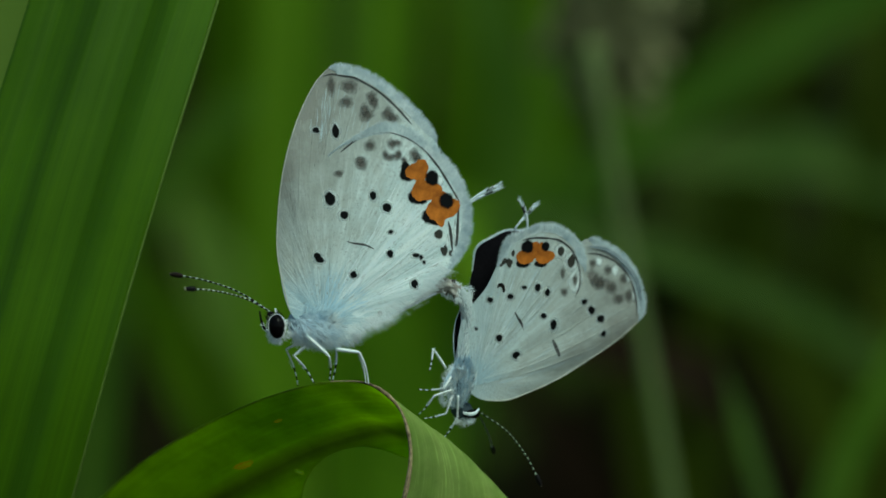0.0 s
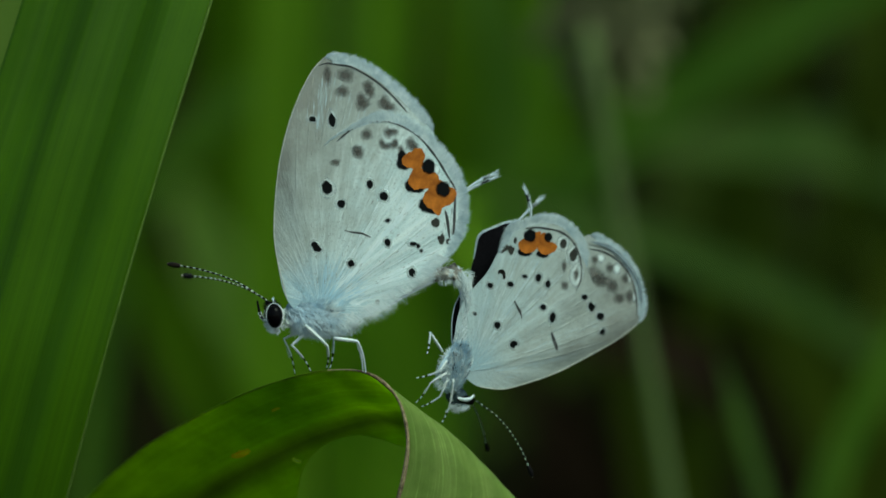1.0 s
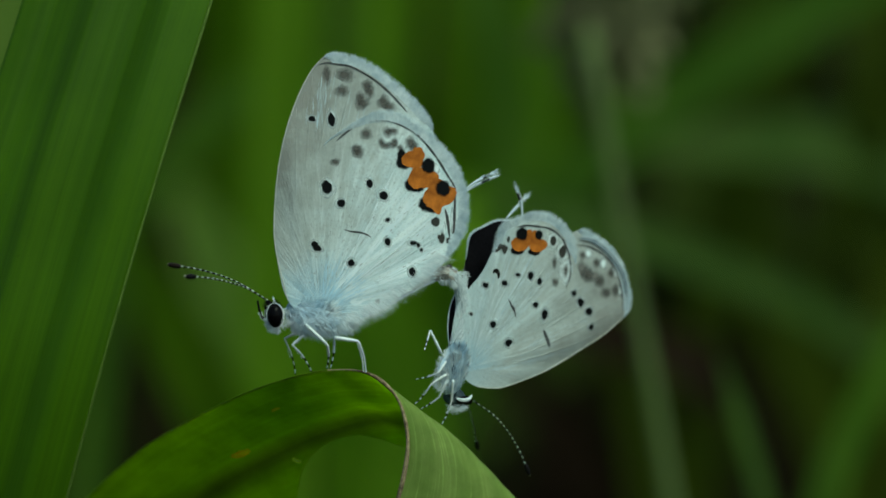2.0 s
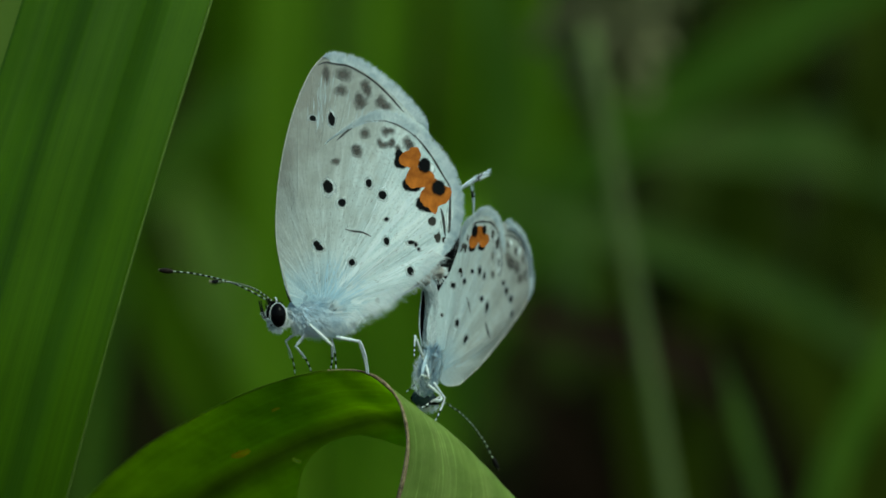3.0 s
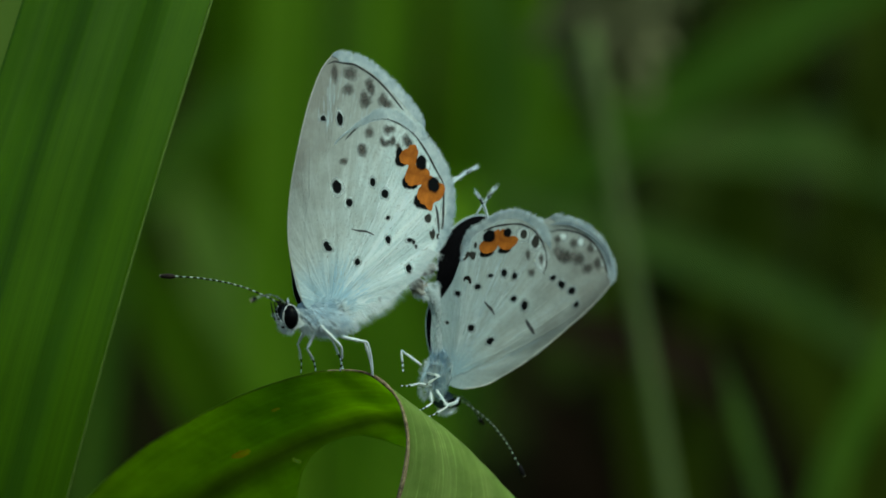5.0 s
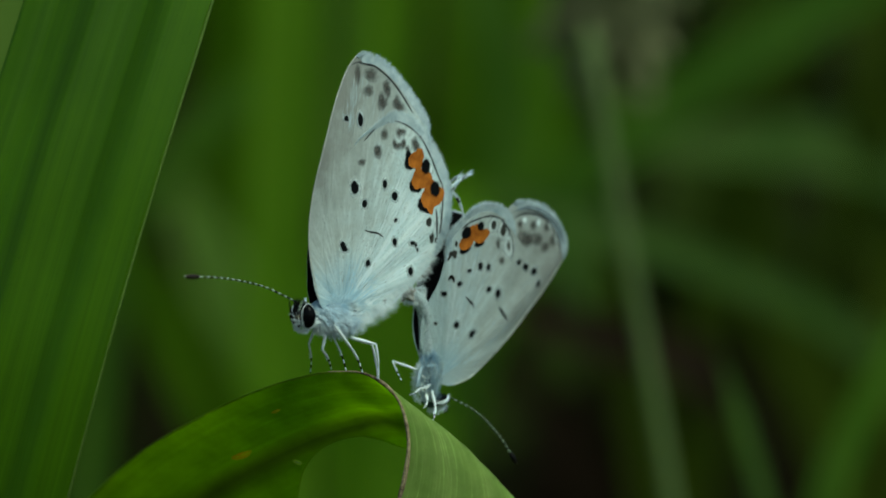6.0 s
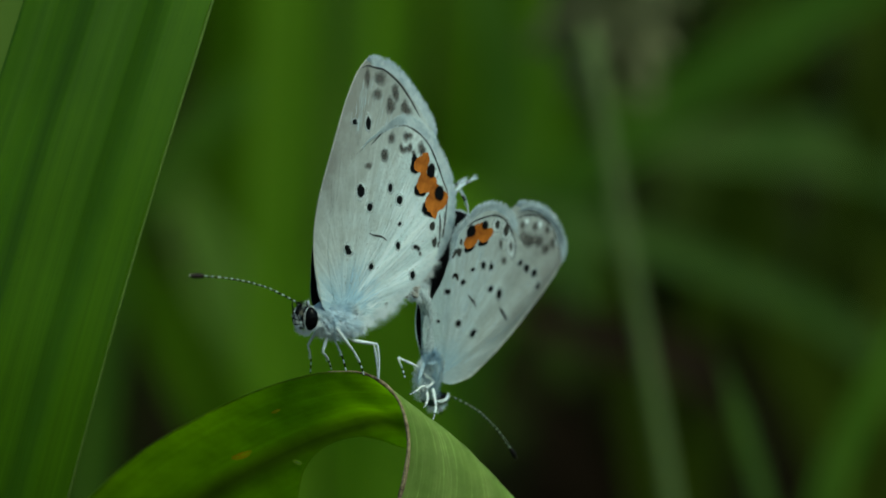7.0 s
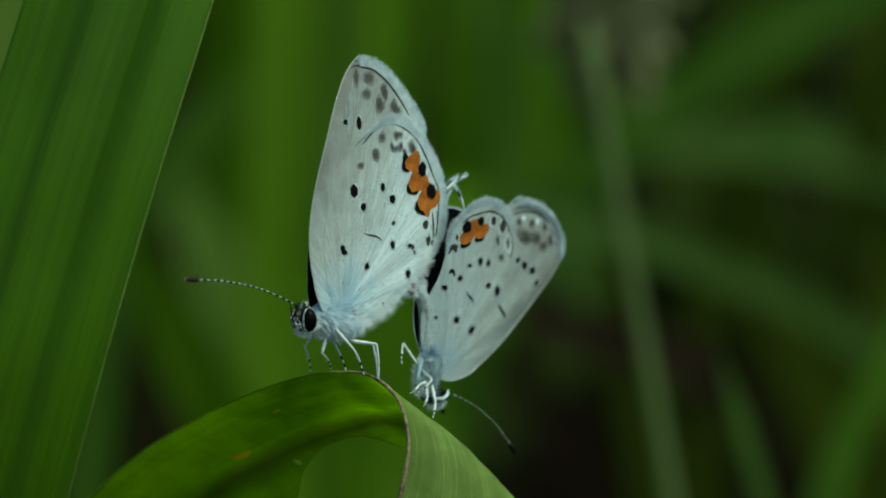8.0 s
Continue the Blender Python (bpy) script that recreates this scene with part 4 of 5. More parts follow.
bm = bmesh.new()
tube(bm, [Vector((q.x, -.02 + wing_height(q.x, q.z, (.1, -.5), -1), q.z)) * MM for q in pf[12 * 9:16 * 9]], [.03 * MM] * 36, 6)
part("inner_edge", bm, M["fringe"], far_hr, "pale inner edge")
veins(hind_r, on_hr, (0, -.1), ((4.9, 4.9), (4.8, 5.8), (3.9, 6.4), (3.0, 6.6), (2.0, 6.2), (1.3, 5.4), (.8, 4.4)), .12)
veins(fore_r, on_fr, (.2, -.8), ((8.4, 2.6), (8.7, 3.3), (8.4, 4.2), (7.7, 4.9), (6.8, 5.5), (7.2, 1.3)), .12)
costal_edge(fore_r, on_fr, FORE_R[2:9])
RY = 0.8
thorax_r = part("thorax", blob((-.50, RY - .48, -.60), (.56, .46, 1.24), (0, 10, 0), 0.35), M["skin"], small, "thorax under pale blue fur")
fur(thorax_r, "fur", (-.50, RY - .48, -.60), (.56, .46, 1.26), (0, 10, 0), 6400, 0.24, (-0.2, 0, 0.7), M["fur_blue"], "pale blue and white fur", 1.0)
fur(thorax_r, "pale_fur", (-.50, RY - .48, -.60), (.58, .50, 1.28), (0, 10, 0), 520, 0.55, (-0.1, -0.1, 1.2), M["fur_white"], "white hairs in the fur", 1.8, 20)
fur(thorax_r, "breast_fur", (-1.05, RY - .35, -.75), (.30, .36, .95), (0, 12, 0), 900, 0.24, (-0.6, 0, -0.3), M["fur_white"], "pale breast fur between the legs")
fur(thorax_r, "dark_fur", (-.50, RY - .48, -.60), (.62, .52, 1.30), (0, 10, 0), 110, 0.30, (0.3, -0.1, 1.0), M["dark_fur"], "blue-black hairs in the fur", 2.0, 8)
for a, b, r in (((-.95, .3, .1), (-1.45, .25, -.75), .08), ((-.35, -.10, .05), (-1.0, -.04, .22), .04)):
    p = [Vector(a).lerp(Vector(b), t) * MM + Vector((-.05, 0, 0)) * math.sin(3.14 * t) * MM for t in [q / 8 for q in range(9)]]
    bm = bmesh.new()
    tube(bm, p, [r * (0.45 + 0.55 * math.sin(0.5 + 2.3 * q / 8)) * MM for q in range(9)], 9)
    for _ in range(260):
        q = random.randrange(1, 9)
        o = Vector((random.gauss(0, 1), random.gauss(0, 1), random.gauss(0, .4))).normalized() * r * MM
        hair(bm, p[q] + o * 0.8, p[q] + o * 1.2 + (p[q - 1] - p[q]) * random.uniform(.6, 1.6), 0.03 * MM)
    part("coxa", bm, M["fur"], thorax_r, "white haired leg base")
abdomen(small, [(-.4, .52, .4), (-.25, .58, 1.6), (-.25, .58, 2.6), (-.55, .60, 3.4), (-1.05, .65, 3.95)], [.34, .32, .32, .30, .26], "slender whitish abdomen")
claw = part("clasper", blob((-1.15, RY - .1, 3.9), (.42, .4, .36), (0, 30, 0), 0.5), M["clasp"], small, "brown and white tip of the abdomen")
fur(claw, "tuft", (-.85, RY - .15, 3.75), (.60, .42, .36), (0, 0, 0), 340, 0.36, (0.5, -0.1, -0.5), M["fur_white"], "white tuft of hair", 1.3)
head_r = part("head", blob((-.05, RY, -2.05), (.55, .60, .46), (0, 20, 0), 0.05), M["dark_skin"], small, "dark head with white cheeks")
fur(head_r, "fur", (.02, RY - .2, -2.40), (.42, .42, .18), (0, -20, 0), 700, 0.26, (0.1, 0, -0.4), M["fur_white"], "white face fur")
bm = bmesh.new()
p = spline([Vector(q) * MM for q in ((-.34, RY - .62, -2.04), (-.08, RY - .78, -2.10), (.24, RY - .80, -2.04), (.48, RY - .68, -1.87))], 8)
tube(bm, p, [(.02 + .075 * math.sin(math.pi * (i + .5) / len(p)) ** .7) * MM for i in range(len(p))], 9, flat=0.7)
for _ in range(160):
    i = random.randrange(1, len(p))
    hair(bm, p[i], p[i] + Vector((random.uniform(-.4, .1), random.uniform(-.5, 0), random.uniform(-.5, .3))).normalized() * .10 * MM, .022 * MM)
part("cheek", bm, M["fur_white"], head_r, "white crescent of scales over the eye")
build_eye(head_r, (0.18, RY - .40, -2.15), (.50, .38, .24), (0, 6, 0), -1, False)
build_eye(head_r, (0.18, RY + .40, -2.15), (.50, .38, .24), (0, 6, 0), 1, False)
down_feeler = build_antenna(head_r, (.50, RY - .2, -1.95), (.55, -.40, -.73), 5.2, .52, 0.75)
build_antenna(head_r, (.50, RY + .2, -1.95), (.62, .53, -.58), 5.0, .35, 0.75)

# legs: hip in the body's space, lengths of thigh and shin, the way the knee bows, and where the foot grips the leaf in the world (x, y, z from the axis)
legs_l, legs_r = [], []


def planted_leg(body, legs, thick, hip, thigh, shin, bow, *plants, banded=True):
    """A leg whose foot keeps its hold on the leaf."""
    legs.append((*build_leg(body, hip, thigh, shin, thick, banded), Vector(hip), thigh, shin, Vector(bow), plants))


planted_leg(big, legs_l, 0.74, (-1.30, -.22, -.68), 1.45, 1.62, (.45, -1, .2), (-5.55, .35, -5.72), (-5.18, .35, -5.80), (-3.80, .40, -5.98))
planted_leg(big, legs_l, 0.70, (-1.30, .35, -1.15), .75, 1.85, (-1, -.4, .1), (-6.3, .9, -5.88), (-6.28, .9, -5.85), (-5.37, .8, -5.72))
planted_leg(big, legs_l, 0.70, (.16, .15, -1.30), 1.12, 1.78, (.6, -.8, .7), (-3.82, .6, -5.95), (-3.46, .55, -6.08), (-3.16, .55, -6.2), banded=False)
planted_leg(big, legs_l, 0.74, (.10, .0, -1.32), 1.22, 1.80, (.55, -.85, .8), (-3.68, .45, -5.98), (-3.42, .45, -6.1), (-3.12, .45, -6.22), banded=False)
planted_leg(big, legs_l, 0.66, (-.1, 1.1, -.8), 1.0, 1.70, (.4, .6, 0), (-5.45, 1.4, -5.80), (-4.82, 1.4, -5.85), (-4.66, 1.4, -5.85))
planted_leg(big, legs_l, 0.60, (-1.4, 1.0, -1.0), .85, 2.0, (-1, .2, .2), (-7.1, 1.7, -6.05), (-7.1, 1.7, -6.05), (-6.40, 1.5, -5.88))
planted_leg(small, legs_r, 0.58, (-.85, -.12, -1.15), 1.15, 1.25, (1, -.3, 0), (-.12, 2.6, -8.58), (-.68, 2.6, -8.10), (-.55, 2.6, -8.27))
planted_leg(small, legs_r, 0.52, (-1.1, .05, -1.25), .85, 1.15, (.6, -.6, -.4), (-1.08, 2.3, -7.62), (-1.06, 2.3, -7.70), (-1.06, 2.3, -7.76))
planted_leg(small, legs_r, 0.52, (-1.2, .0, -.9), .9, 1.35, (-.6, -.5, .6), (-1.34, 2.1, -7.43), (-2.25, 1.6, -6.35), (-1.87, 1.8, -7.01))
planted_leg(small, legs_r, 0.48, (-1.15, .2, -.3), .7, 1.3, (-.4, -.4, -.6), (-1.34, 1.9, -6.20), (-1.2, 3.6, -6.7), (-1.3, 3.6, -6.9))
raised_leg, raised_shin = build_leg(small, (-1.4, .3, .1), 1.22, 1.1, 0.55)

# ---------------------------------------------------------------- leaves


def strip(name, edge, across, sides, materials, profile, steps, taper, parent=None, label="", thick=0.16, margin=lambda p: 1.0, rise=lambda p: 1.0):
    """A leaf blade swept from its near edge (points) along the vector 'across', with two skins.
    profile(k): how far the blade stands out at k = 0..1 of its width. taper(s): width at s = 0..1 of its length."""
    pts = spline([Vector(p) * MM for p in edge], steps)
    n = len(pts)
    w = Vector(across) * MM
    bm = bmesh.new()
    uv = bm.loops.layers.uv.new("uv")
    grid = [[], []]
    for i, p in enumerate(pts):
        d = (pts[min(i + 1, n - 1)] - pts[max(i - 1, 0)]).normalized()
        up = d.cross(w).normalized()
        s = i / (n - 1)
        for skin in (0, 1):
            row = []
            for j in range(sides + 1):
                k = j / sides * margin(p / MM)
                lift = profile(k) * rise(p / MM) * taper(s) * MM + (0.5 - skin) * thick * MM * (0.35 + 0.65 * math.sin(math.pi * j / sides) ** 0.4)
                wav = 0.12 * noise.noise(p * 90 + Vector((k * 2, 0, 0))) * MM
                row.append((bm.verts.new(p + w * k * taper(s) + up * (lift + wav)), k, s))
            grid[skin].append(row)
    for skin in (0, 1):
        for i in range(n - 1):
            for j in range(sides):
                q = [grid[skin][i][j], grid[skin][i + 1][j], grid[skin][i + 1][j + 1], grid[skin][i][j + 1]]
                f = bm.faces.new([a[0] for a in q])
                f.material_index = skin
                for loop, a in zip(f.loops, q):
                    loop[uv].uv = (a[1], a[2])
    for i in range(n - 1):
        for j in (0, sides):
            bm.faces.new([grid[0][i][j][0], grid[0][i + 1][j][0], grid[1][i + 1][j][0], grid[1][i][j][0]]).material_index = 1
    bmesh.ops.recalc_face_normals(bm, faces=bm.faces[:])
    return part(name, bm, materials, parent, label), pts


Z0 = Vector((0, 0, H))


def rooted(name, x, y, label, category, group=""):
    """A plant standing on the ground at x, y."""
    e = tagged(new(name), label, category, group)
    e.location = (x, y, 0)
    return e


# the bent leaf on which the butterflies sit
EDGE = [(-66, 6, -348), (-65, 5, -270), (-63, 4.5, -200), (-58.5, 3.6, -140), (-51.5, 2.6, -85), (-41, 1.8, -48), (-31, 1.2, -29), (-24.5, .8, -20.2), (-20.3, .6, -15.4), (-16.97, .6, -11.9), (-14.4, .6, -9.6), (-11.7, .6, -8.0), (-9.0, .6, -6.72), (-6.3, .6, -5.90),
        (-4.69, .6, -5.77), (-3.6, .6, -5.93), (-2.67, .6, -6.53), (-2.05, .6, -7.39), (-1.73, .6, -8.6), (-1.70, .6, -9.7), (-1.89, .6, -10.9), (-2.2, .6, -12.1), (-3.2, .8, -16), (-5, 1.5, -24), (-7, 3, -36)]
# the stalk side of the arch swings back behind the butterflies; set_back gives its depth by x
SET_BACK = [(-400, 22), (-30, 22), (-20.3, 15), (-16.97, 11.4), (-14.4, 8.4), (-11.7, 5.2), (-9.0, 2.6), (-6.8, .9), (-6.2, .6)]


def set_back(p):
    """A point of the stalk side moved back, away from the eye along its line of sight."""
    x, y, z = p
    if x > -6.3 or (x > -8 and z < -7 and z > -40):
        return p
    for (a, ya), (b, yb) in zip(SET_BACK, SET_BACK[1:]):
        if x <= b:
            d = ya + (yb - ya) * (x - a) / (b - a)
            k = (185 + d) / 185
            return (x * k, d, max(-348, z * k))


EDGE = [set_back(p) for p in EDGE]
bent = rooted("bent_leaf", -0.066, 0.006, "long green leaf bent over in an arch, brown dry edge", "leaf")


def bent_taper(s):
    return min(1, 0.45 + 2.0 * s) * (1 if s < 0.86 else max(0.05, 1 - ((s - 0.86) / 0.14) ** 1.6))


def bent_profile(k):
    return 0.7 * math.sin(math.pi * k) + 0.05 * math.sin(k * 40) * math.sin(math.pi * k) + 0.22 * math.exp(-((k - 0.42) / 0.11) ** 2)


FAR_MARGIN = [(-14.6, 1), (-13.4, .86), (-12.4, .74), (-11.6, .64), (-10.9, .565), (-10.2, .52), (-9.4, .495), (-8.6, .49), (-7.8, .505), (-7.0, .56), (-6.2, .66), (-5.2, .82), (-4.2, .93)]


def far_margin(p):
    """How much of its width the leaf keeps, by the place along its edge (it narrows under the arch)."""
    x = p.x * 185 / (185 + p.y)
    if p.z < -30 or x < FAR_MARGIN[0][0]:
        return 1.0
    if x > -4.2 or (x > -8 and p.z < -7):
        return 0.93
    for (a, ka), (b, kb) in zip(FAR_MARGIN, FAR_MARGIN[1:]):
        if x <= b:
            return ka + (kb - ka) * (x - a) / (b - a)


def crest(p):
    """The leaf arches across its width on the stalk side and lies nearly flat where it turns over."""
    return 1 - 0.72 * max(0.0, min(1.0, (p.x + 6.5) / 3.2))


lift = Matrix.Translation((0.066, -0.006, H))
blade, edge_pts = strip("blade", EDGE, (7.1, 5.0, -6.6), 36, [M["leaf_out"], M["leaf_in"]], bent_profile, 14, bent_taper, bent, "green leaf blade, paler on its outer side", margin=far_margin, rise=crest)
blade.matrix_local = lift
n = len(edge_pts)
bm = bmesh.new()
tube(bm, edge_pts, [(0.035 + 0.02 * noise.noise(p * 900) + (0.07 + 0.06 * noise.noise(p * 700)) * max(0, min(1, (i / n - 0.57) * 14))) * MM for i, p in enumerate(edge_pts)], 7, lambda i: 0 if i / n > 0.56 + 0.02 * noise.noise(edge_pts[i] * 3000) else 1)
part("leaf_edge", bm, [M["rim_brown"], M["rib"]], blade, "dry brown edge of the leaf")


def blemish(x, k, a, b, turn, skin, mat, label):
    """A small dead fleck on the bent leaf, at x along its edge and k across it."""
    i = min(range(n // 3, n - 2), key=lambda q: abs(edge_pts[q].x * 0.185 / (0.185 + edge_pts[q].y) / MM - x) if edge_pts[q].z > -0.02 else 9e9)
    d = (edge_pts[i + 1] - edge_pts[i - 1]).normalized()
    w = Vector((7.1, 5.0, -6.6))
    up = d.cross(w).normalized()
    across = up.cross(d)
    c = edge_pts[i] + w * k * MM + up * (bent_profile(k) + skin * 0.13) * MM
    bm = bmesh.new()
    ring = []
    for j in range(14):
        q = 2 * math.pi * j / 14
        r = 1 + 0.35 * noise.noise(Vector((x, math.cos(q) * 1.5, math.sin(q) * 1.5)))
        e, f = a * r * math.cos(q), b * r * math.sin(q)
        ring.append(bm.verts.new((d * (e * math.cos(radians(turn)) - f * math.sin(radians(turn))) + across * (e * math.sin(radians(turn)) + f * math.cos(radians(turn)))) * MM))
    hub = bm.verts.new(up * skin * 0.03 * MM)
    for j in range(14):
        bm.faces.new((hub, ring[j], ring[(j + 1) % 14]))
    part("fleck", bm, mat, blade, label, Matrix.Translation(c))


blemish(-12.1, .32, .62, .16, 6, -1, M["fleck_brown"], "orange brown dead fleck")
blemish(-10.75, .505, .24, .12, 60, -1, M["fleck_pale"], "pale dry fleck")
blemish(-9.2, .16, .25, .06, 0, -1, M["fleck_brown"], "orange brown dead fleck")

# the broad upright blade in front
upright = rooted("tall_grass", -0.051, 0.038, "broad upright dark green grass blade with pale edge", "grass blade")
BLADE_EDGE = [(-51.37, 36, -348), (-38.41, 24, -169.46), (-25.93, 10, -40.05), (-18.05, 1.27, -11.96), (-14.4, 0.01, 0.9), (-11.08, 1.27, 11.96), (-8.77, 3.6, 20.39), (-3.19, 11.52, 44.62), (6.82, 25.2, 90.9), (17.0, 39.6, 145.69)]


PLEATS = [Vector((k, 0, h)) for k, h in ((0, 0), (.08, .22), (.17, .62), (.25, .42), (.34, .02), (.46, .22), (.57, .58), (.66, .36), (.8, .10), (.9, .3), (1.0, .36))]
PLEAT_LINE = spline(PLEATS, 12)


def pleats(k):
    """Broad lengthwise folds of the blade, with a fine ripple."""
    for a, b in zip(PLEAT_LINE, PLEAT_LINE[1:]):
        if k <= b.x:
            return a.z + (b.z - a.z) * (k - a.x) / (b.x - a.x) + 0.018 * math.sin(k * 90) + 0.35 * math.sin(math.pi * k)
    return PLEATS[-1].z


wide, wide_pts = strip("blade", BLADE_EDGE, (-8.9, 2.8, 1.1), 48, [M["blade"], M["blade"]], pleats, 10, lambda s: min(1, 0.5 + 3 * s) * (1 if s < 0.8 else max(0.05, 1 - ((s - 0.8) / 0.2) ** 1.5)), upright)
wide.matrix_local = Matrix.Translation((0.051, -0.038, H))
bm = bmesh.new()
tube(bm, wide_pts, [0.075 * MM] * len(wide_pts), 6)
part("blade_edge", bm, M["rim_light"], wide, "pale green blade edge")

# ---------------------------------------------------------------- ground and the growth behind


def ground_height(x, y):
    bank = max(0.0, min(1.0, (y - 0.9) / 2.2))
    return 1.9 * bank * bank * (3 - 2 * bank) + 0.006 * noise.noise(Vector((x * 6, y * 6, 0)))


bm = bmesh.new()
xs = [math.copysign(abs(i / 40) ** 2.2 * 400, i) for i in range(-40, 41)]
ys = [-400 * (1 - j / 14) ** 2.2 - 0.8 for j in range(14)] + [-0.8 + 4.4 * j / 60 for j in range(60)] + [3.6 + 500 * (j / 18) ** 2.2 for j in range(19)]
rows = [[bm.verts.new((x, y, ground_height(x, y))) for x in xs] for y in ys]
for a, b in zip(rows, rows[1:]):
    for i in range(len(xs) - 1):
        bm.faces.new((a[i], a[i + 1], b[i + 1], b[i]))
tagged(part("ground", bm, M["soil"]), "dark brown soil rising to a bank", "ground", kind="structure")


def ribbon(bm, pts, width, facing, point=0.25):
    """A grass blade of thin double-curved section along pts (metres), coming to a point over a share of its length."""
    n = len(pts)
    rows = []
    for i, p in enumerate(pts):
        d = (pts[min(i + 1, n - 1)] - pts[max(i - 1, 0)]).normalized()
        a = d.cross(facing).normalized()
        up = a.cross(d)
        w = width * 0.5 * min(1, 0.3 + i / n * 2.2) * (1 - max(0, (i / (n - 1) - 1 + point) / point) ** 1.8 * 0.97)
        rows.append([bm.verts.new(p - a * w), bm.verts.new(p - up * w * 0.3), bm.verts.new(p + a * w)])
    for q, r in zip(rows, rows[1:]):
        for j in (0, 1):
            bm.faces.new((q[j], q[j + 1], r[j + 1], r[j]))


rng = random.Random(7)
bm = bmesh.new()
for _ in range(1100):
    y = 0.46 + 1.8 * rng.random() ** 1.3
    x = rng.uniform(-1, 1) * (0.16 + 0.32 * y)
    g = ground_height(x, y)
    h, a = rng.uniform(0.12, 0.55), rng.uniform(0, 6.28)
    lean = rng.uniform(0.05, 0.9) * h
    p = [Vector((x + math.cos(a) * lean * t * t, y + math.sin(a) * lean * t * t * 0.5, g + h * (t - 0.35 * t * t * lean / h))) for t in (0, .2, .4, .6, .8, 1)]
    ribbon(bm, p, rng.uniform(0.006, 0.020), Vector((rng.uniform(-.6, .6), -1, 0.2)))
for _ in range(2600):
    r, a = 0.45 + 3.2 * rng.random() ** 1.2, rng.uniform(0, 6.283)
    x, y = r * math.cos(a), r * math.sin(a)
    if y > 0.2 and abs(x) < 0.16 + 0.32 * y:
        continue
    g, h = ground_height(x, y), rng.uniform(0.08, 0.34)
    b, lean = rng.uniform(0, 6.283), rng.uniform(0.1, 0.9) * h
    p = [Vector((x + math.cos(b) * lean * t * t, y + math.sin(b) * lean * t * t, g + h * (t - 0.3 * t * t))) for t in (0, .25, .5, .75, 1)]
    ribbon(bm, p, rng.uniform(0.006, 0.016), Vector((math.cos(b + 1.5), math.sin(b + 1.5), 0.2)))
tagged(part("far_grass", bm, M["far_grass"]), "dense green grass growing up the bank, its shade in the dark colour", "grass", kind="stuff")


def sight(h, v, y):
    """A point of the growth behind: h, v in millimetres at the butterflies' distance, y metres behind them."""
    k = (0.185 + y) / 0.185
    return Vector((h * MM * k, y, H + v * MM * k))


def smooth_path(points, step, passes):
    """The line through points at even steps, its corners rounded off."""
    out = []
    for a, b in zip(points, points[1:]):
        n = max(1, round((b - a).length / step))
        out += [a.lerp(b, i / n) for i in range(n)]
    out.append(points[-1])
    for _ in range(passes):
        out = [out[0]] + [(a + b * 2 + c) / 4 for a, b, c in zip(out, out[1:], out[2:])] + [out[-1]]
    return out


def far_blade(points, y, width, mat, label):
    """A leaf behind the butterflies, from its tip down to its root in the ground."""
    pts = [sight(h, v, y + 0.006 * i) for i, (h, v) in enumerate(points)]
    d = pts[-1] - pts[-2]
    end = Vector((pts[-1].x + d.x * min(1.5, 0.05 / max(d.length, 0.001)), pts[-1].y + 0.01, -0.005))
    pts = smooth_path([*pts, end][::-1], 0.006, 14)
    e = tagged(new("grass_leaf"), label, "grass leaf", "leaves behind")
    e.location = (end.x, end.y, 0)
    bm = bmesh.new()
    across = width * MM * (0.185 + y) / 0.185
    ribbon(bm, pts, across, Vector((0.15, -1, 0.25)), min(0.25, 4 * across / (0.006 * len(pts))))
    ob = part("blade", bm, mat, e)
    ob.matrix_local = Matrix.Translation((-end.x, -end.y, 0))


A, B, C, D, E, F, G, MUTED = [M["far_leaf_" + q] for q in "abcdefgh"]
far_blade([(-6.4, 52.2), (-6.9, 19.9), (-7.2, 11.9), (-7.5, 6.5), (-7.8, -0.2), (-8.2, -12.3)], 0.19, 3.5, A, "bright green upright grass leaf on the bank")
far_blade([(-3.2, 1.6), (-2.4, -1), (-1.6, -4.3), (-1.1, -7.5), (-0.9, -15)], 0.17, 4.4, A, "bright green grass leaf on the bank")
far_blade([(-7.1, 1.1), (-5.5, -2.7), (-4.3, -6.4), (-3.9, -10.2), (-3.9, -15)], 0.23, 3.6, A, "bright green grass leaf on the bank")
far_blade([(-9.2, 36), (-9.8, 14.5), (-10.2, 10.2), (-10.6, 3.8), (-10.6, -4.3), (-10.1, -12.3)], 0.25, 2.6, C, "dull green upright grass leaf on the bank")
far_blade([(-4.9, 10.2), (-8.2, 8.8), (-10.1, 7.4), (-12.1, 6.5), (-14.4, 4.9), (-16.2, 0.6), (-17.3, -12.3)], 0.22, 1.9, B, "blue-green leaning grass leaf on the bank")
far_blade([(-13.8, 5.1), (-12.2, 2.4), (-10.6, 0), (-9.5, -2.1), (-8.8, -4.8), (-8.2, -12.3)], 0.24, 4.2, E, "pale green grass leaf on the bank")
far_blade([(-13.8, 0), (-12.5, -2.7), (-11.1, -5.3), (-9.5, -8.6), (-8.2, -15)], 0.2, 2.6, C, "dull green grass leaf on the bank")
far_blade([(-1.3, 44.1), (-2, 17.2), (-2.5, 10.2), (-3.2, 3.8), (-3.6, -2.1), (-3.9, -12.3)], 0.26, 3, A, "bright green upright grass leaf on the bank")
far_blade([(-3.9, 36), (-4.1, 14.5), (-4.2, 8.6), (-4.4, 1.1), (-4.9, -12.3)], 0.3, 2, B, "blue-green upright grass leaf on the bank")
